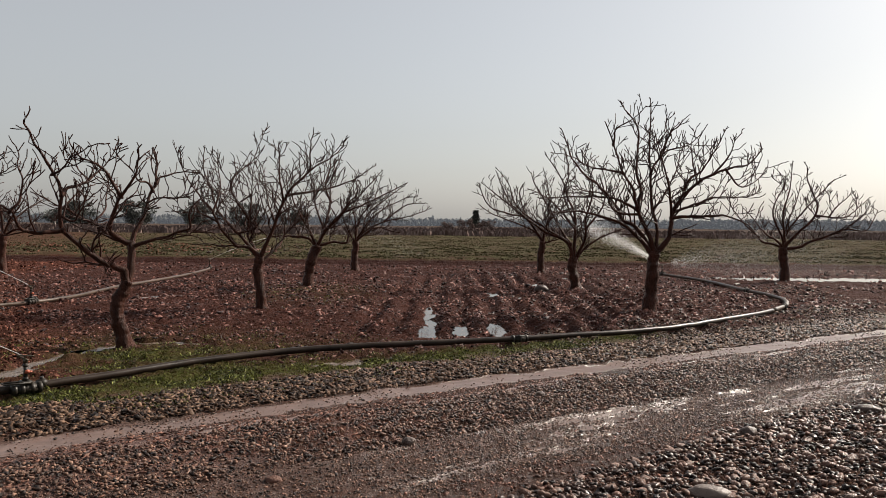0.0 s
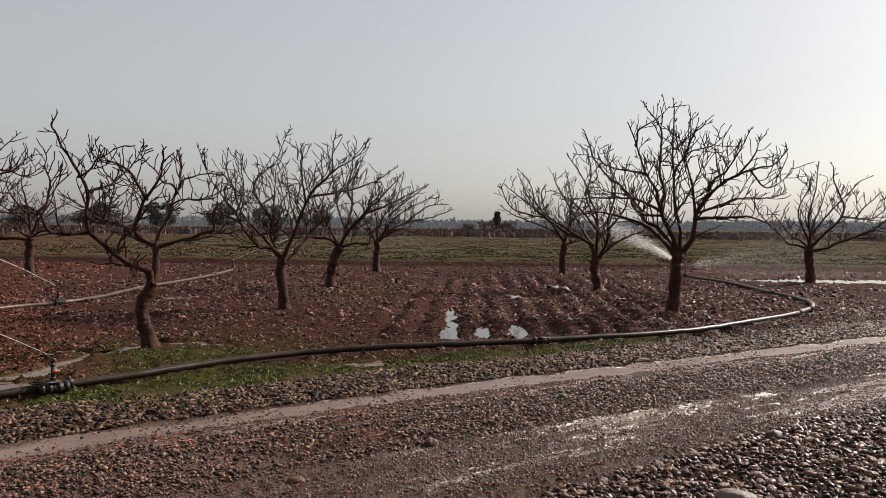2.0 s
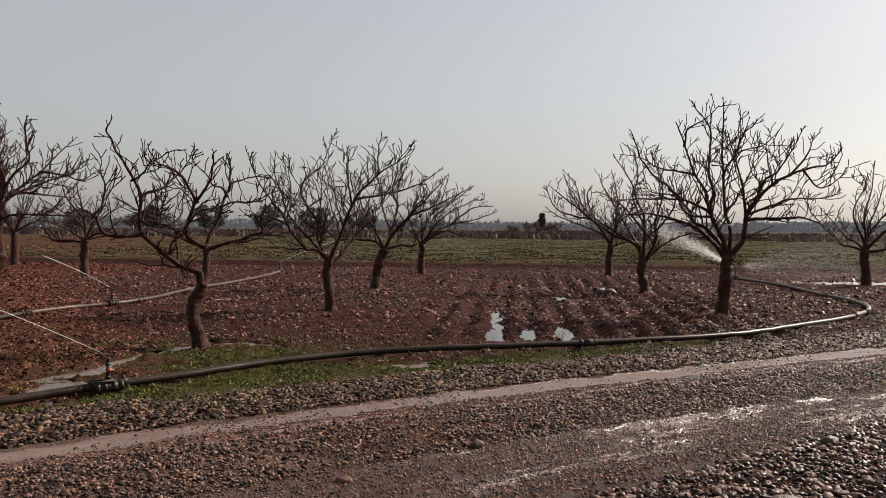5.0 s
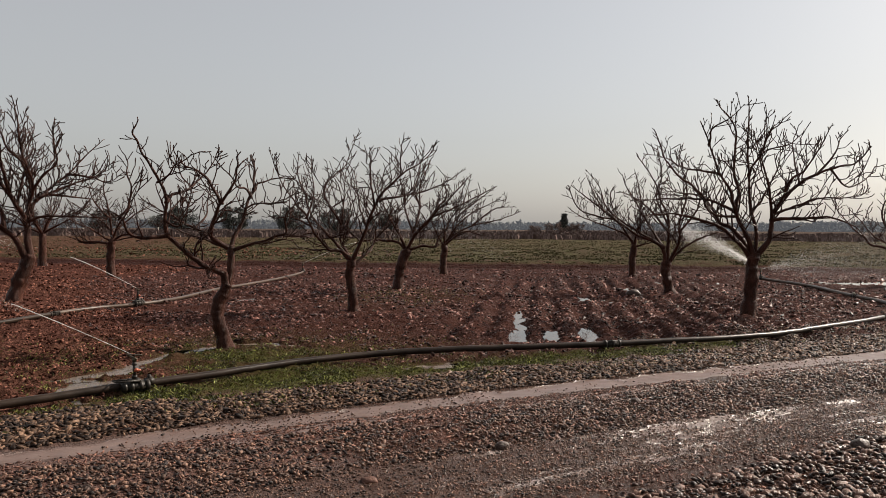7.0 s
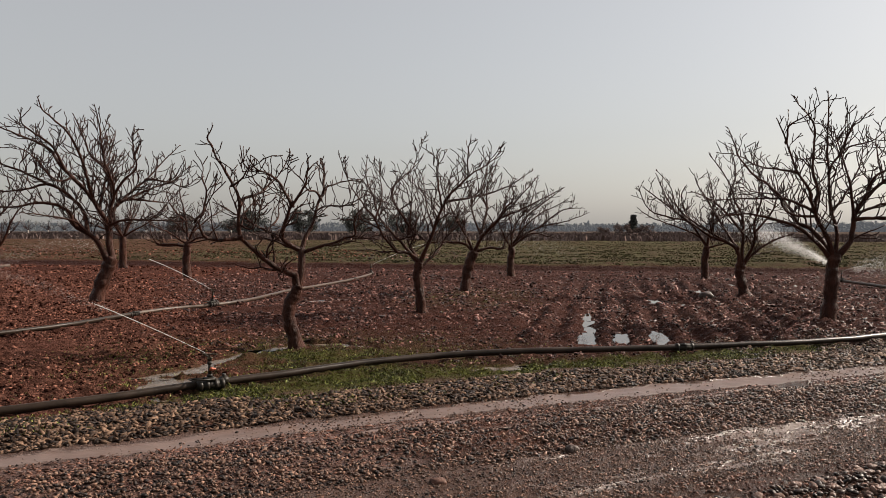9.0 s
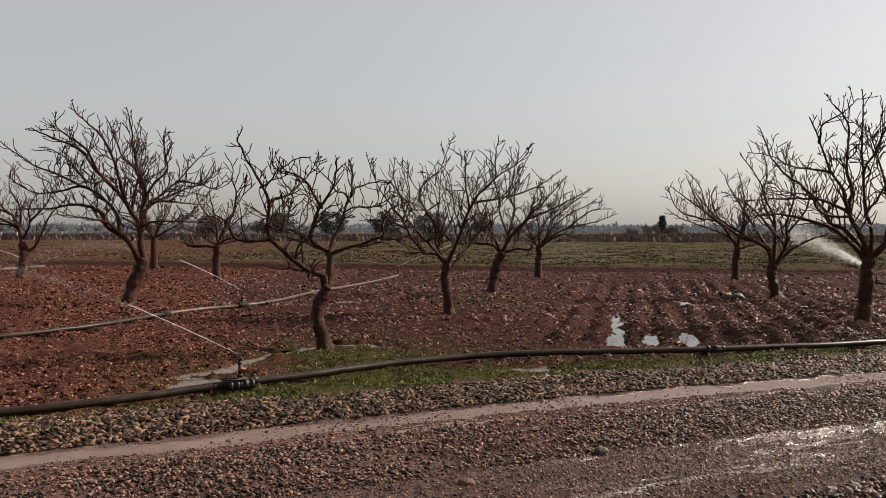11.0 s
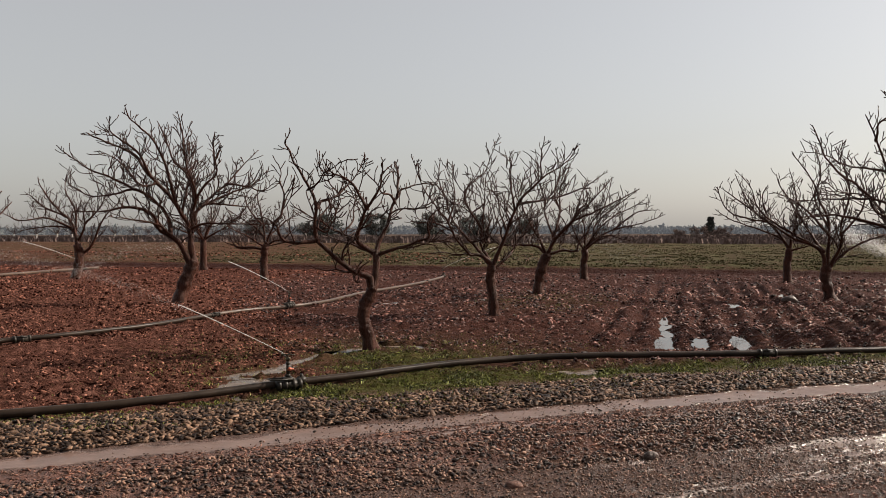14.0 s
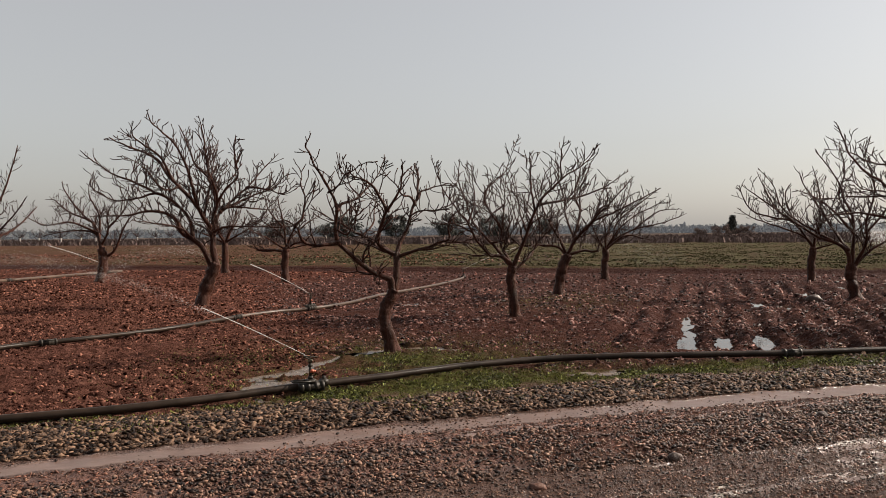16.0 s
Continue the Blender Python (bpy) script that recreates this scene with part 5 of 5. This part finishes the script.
red_rock_mat = simple("red_rock", (0.05, 0.023, 0.016), (0.15, 0.072, 0.05), 7, 0.5, 40, 0.01, spec=0.2)
dark_rock_mat = simple("dark_rock", (0.02, 0.012, 0.009), (0.085, 0.054, 0.042), 7, 0.42, 40, 0.01, spec=0.3)
rock_mat = simple("pale_rock", (0.05, 0.034, 0.026), (0.16, 0.11, 0.086), 5, 0.45, 40, 0.01)
rock(2.15, 5.90, 0.07, 0.05, 0.045, 20, 1, "smooth grey rock on the cobble bank")
rock(1.46, 4.60, 0.125, 0.075, 0.05, -15, 2, "large pale rock half sunk in the cobbles")
rock(-1.14, 4.89, 0.055, 0.04, 0.026, 10, 3, "reddish rock on the wet track")
rock(3.45, 6.75, 0.11, 0.06, 0.04, -25, 4, "flat dark rock on the cobble bank")
rock(0.75, 7.25, 0.045, 0.035, 0.028, 0, 5, "small rock in the crown of the track")
rock(-0.35, 5.75, 0.055, 0.04, 0.035, 30, 6, "small dark rock in the wheel track")
rock(1.95, 18.9, 0.16, 0.12, 0.09, 5, 7, "dark clod of earth among the furrows")

# clods over the tilled soil
def field_spots(n, x0, x1, y0, y1):
    x, y = rng.uniform(x0, x1, n), rng.uniform(y0, y1, n)
    u, v = road_uv(x, y)
    keep = (v > 1.75) & (x < 0.8 * y + 2) & (x > -1.2 * y - 2) & (puddle_dip(x, y) < 0.25) & (weed_mask(x, y, 0 * x) < 0.35) & (fbm(x * 0.9, y * 0.9, 3, 55) > 0.36 + 0.3 * (rng.random(n) - 0.5) + 0.06 * furrowed(x, y))
    return x[keep], y[keep]


for n, area, lo, hi in ((85000, (-14, 6, 5, 14), 0.005, 0.023), (62000, (-22, 9, 13, 21), 0.008, 0.032), (32000, (-36, 17, 20, 30), 0.012, 0.042), (5000, (-62, -8, 36, 52), 0.03, 0.07)):
    x, y = field_spots(n, *area)
    damp = rng.random(len(x)) < step(x + 0.7 * np.clip(y - 9, -4, 12) + 2.5 * (fbm(x * 1.7, y * 1.7, 4, 41) - 0.5), -5.9, -3.2)
    for pick, mat, label in ((~damp, clod_mat, "crumbled clods of red tilled soil"), (damp, wet_clod_mat, "dark wet clods of red tilled soil")):
        a, b = x[pick], y[pick]
        big = 1.0
        if mat is wet_clod_mat:
            a, b, big = a[::2], b[::2], 1.2
        tagged(scatter("soil_clods", a, b, sizes(len(a), lo * big, hi * big, 2.1), 1, mat, rng, (0.45, 0.95), 2.1, 0.45, 0.46, smooth=False), label, "soil", kind="stuff")


def blades(name, x, y, tall, wide, mat, label, spread=0.6):
    n = len(x)
    z = height(x, y) - 0.005
    w = rng.uniform(0, 2 * math.pi, n)
    a, b = np.cos(w) * wide, np.sin(w) * wide
    t = rng.uniform(0, 2 * math.pi, n)
    out = spread * tall * rng.uniform(0.3, 1.2, n)
    ox, oy = np.cos(t) * out, np.sin(t) * out
    h = tall * rng.uniform(0.5, 1.0, n)
    co = np.stack([np.stack([x - a * 0.5, y - b * 0.5, z], -1), np.stack([x + a * 0.5, y + b * 0.5, z], -1), np.stack([x + a + ox * 0.6, y + b + oy * 0.6, z + h * 0.75], -1), np.stack([x + ox * 1.1, y + oy * 1.1, z + h], -1), np.stack([x - a + ox * 0.6, y - b + oy * 0.6, z + h * 0.7], -1)], 1).reshape(-1, 3)
    return tagged(link_np(name, co, np.arange(5 * n).reshape(-1, 5), mat, smooth=False), label, "weeds", kind="stuff")


n = 640000
x, y = rng.uniform(-8, 5, n), 5 + 16 * rng.random(n) ** 1.5
m = weed_mask(x, y, fbm(x * 1.7, y * 1.7, 4, 41) - 0.5) * (0.12 + 1.5 * (fbm(x * 3.2, y * 3.2, 3, 58) > 0.49)) * (puddle_dip(x, y) < 0.45 + 0.55 * (rng.random(n) < 0.15))
keep = rng.random(n) < m * 0.8
x, y = x[keep], y[keep]
blades("weeds", x, y, rng.uniform(0.015, 0.042, len(x)), rng.uniform(0.0025, 0.0065, len(x)), grass_mat, "low yellow-green weeds and grass on the damp soil", 1.1)
n = 42000
x, y = strip(n, -10, 3.5, 0.55, 1.6, (1.3, 0.49))
blades("weeds", x, y, rng.uniform(0.014, 0.036, len(x)), rng.uniform(0.003, 0.007, len(x)), grass_mat, "sparse weeds among the pebbles", 1.0)
n = 110000
y = 35 + 66 * rng.random(n) ** 1.3
x = rng.uniform(-0.95, 0.75, n) * y
m = np.clip(0.35 + 0.65 * step(x + 0.28 * y, -22, -2), 0, 1) * (fbm(x * 0.8, y * 0.8, 3, 63) > 0.45)
keep = rng.random(n) < m
x, y = x[keep], y[keep]
blades("young_crop", x, y, rng.uniform(0.04, 0.10, len(x)), rng.uniform(0.02, 0.05, len(x)), crop_mat, "patchy young green crop on the far field", 0.9)
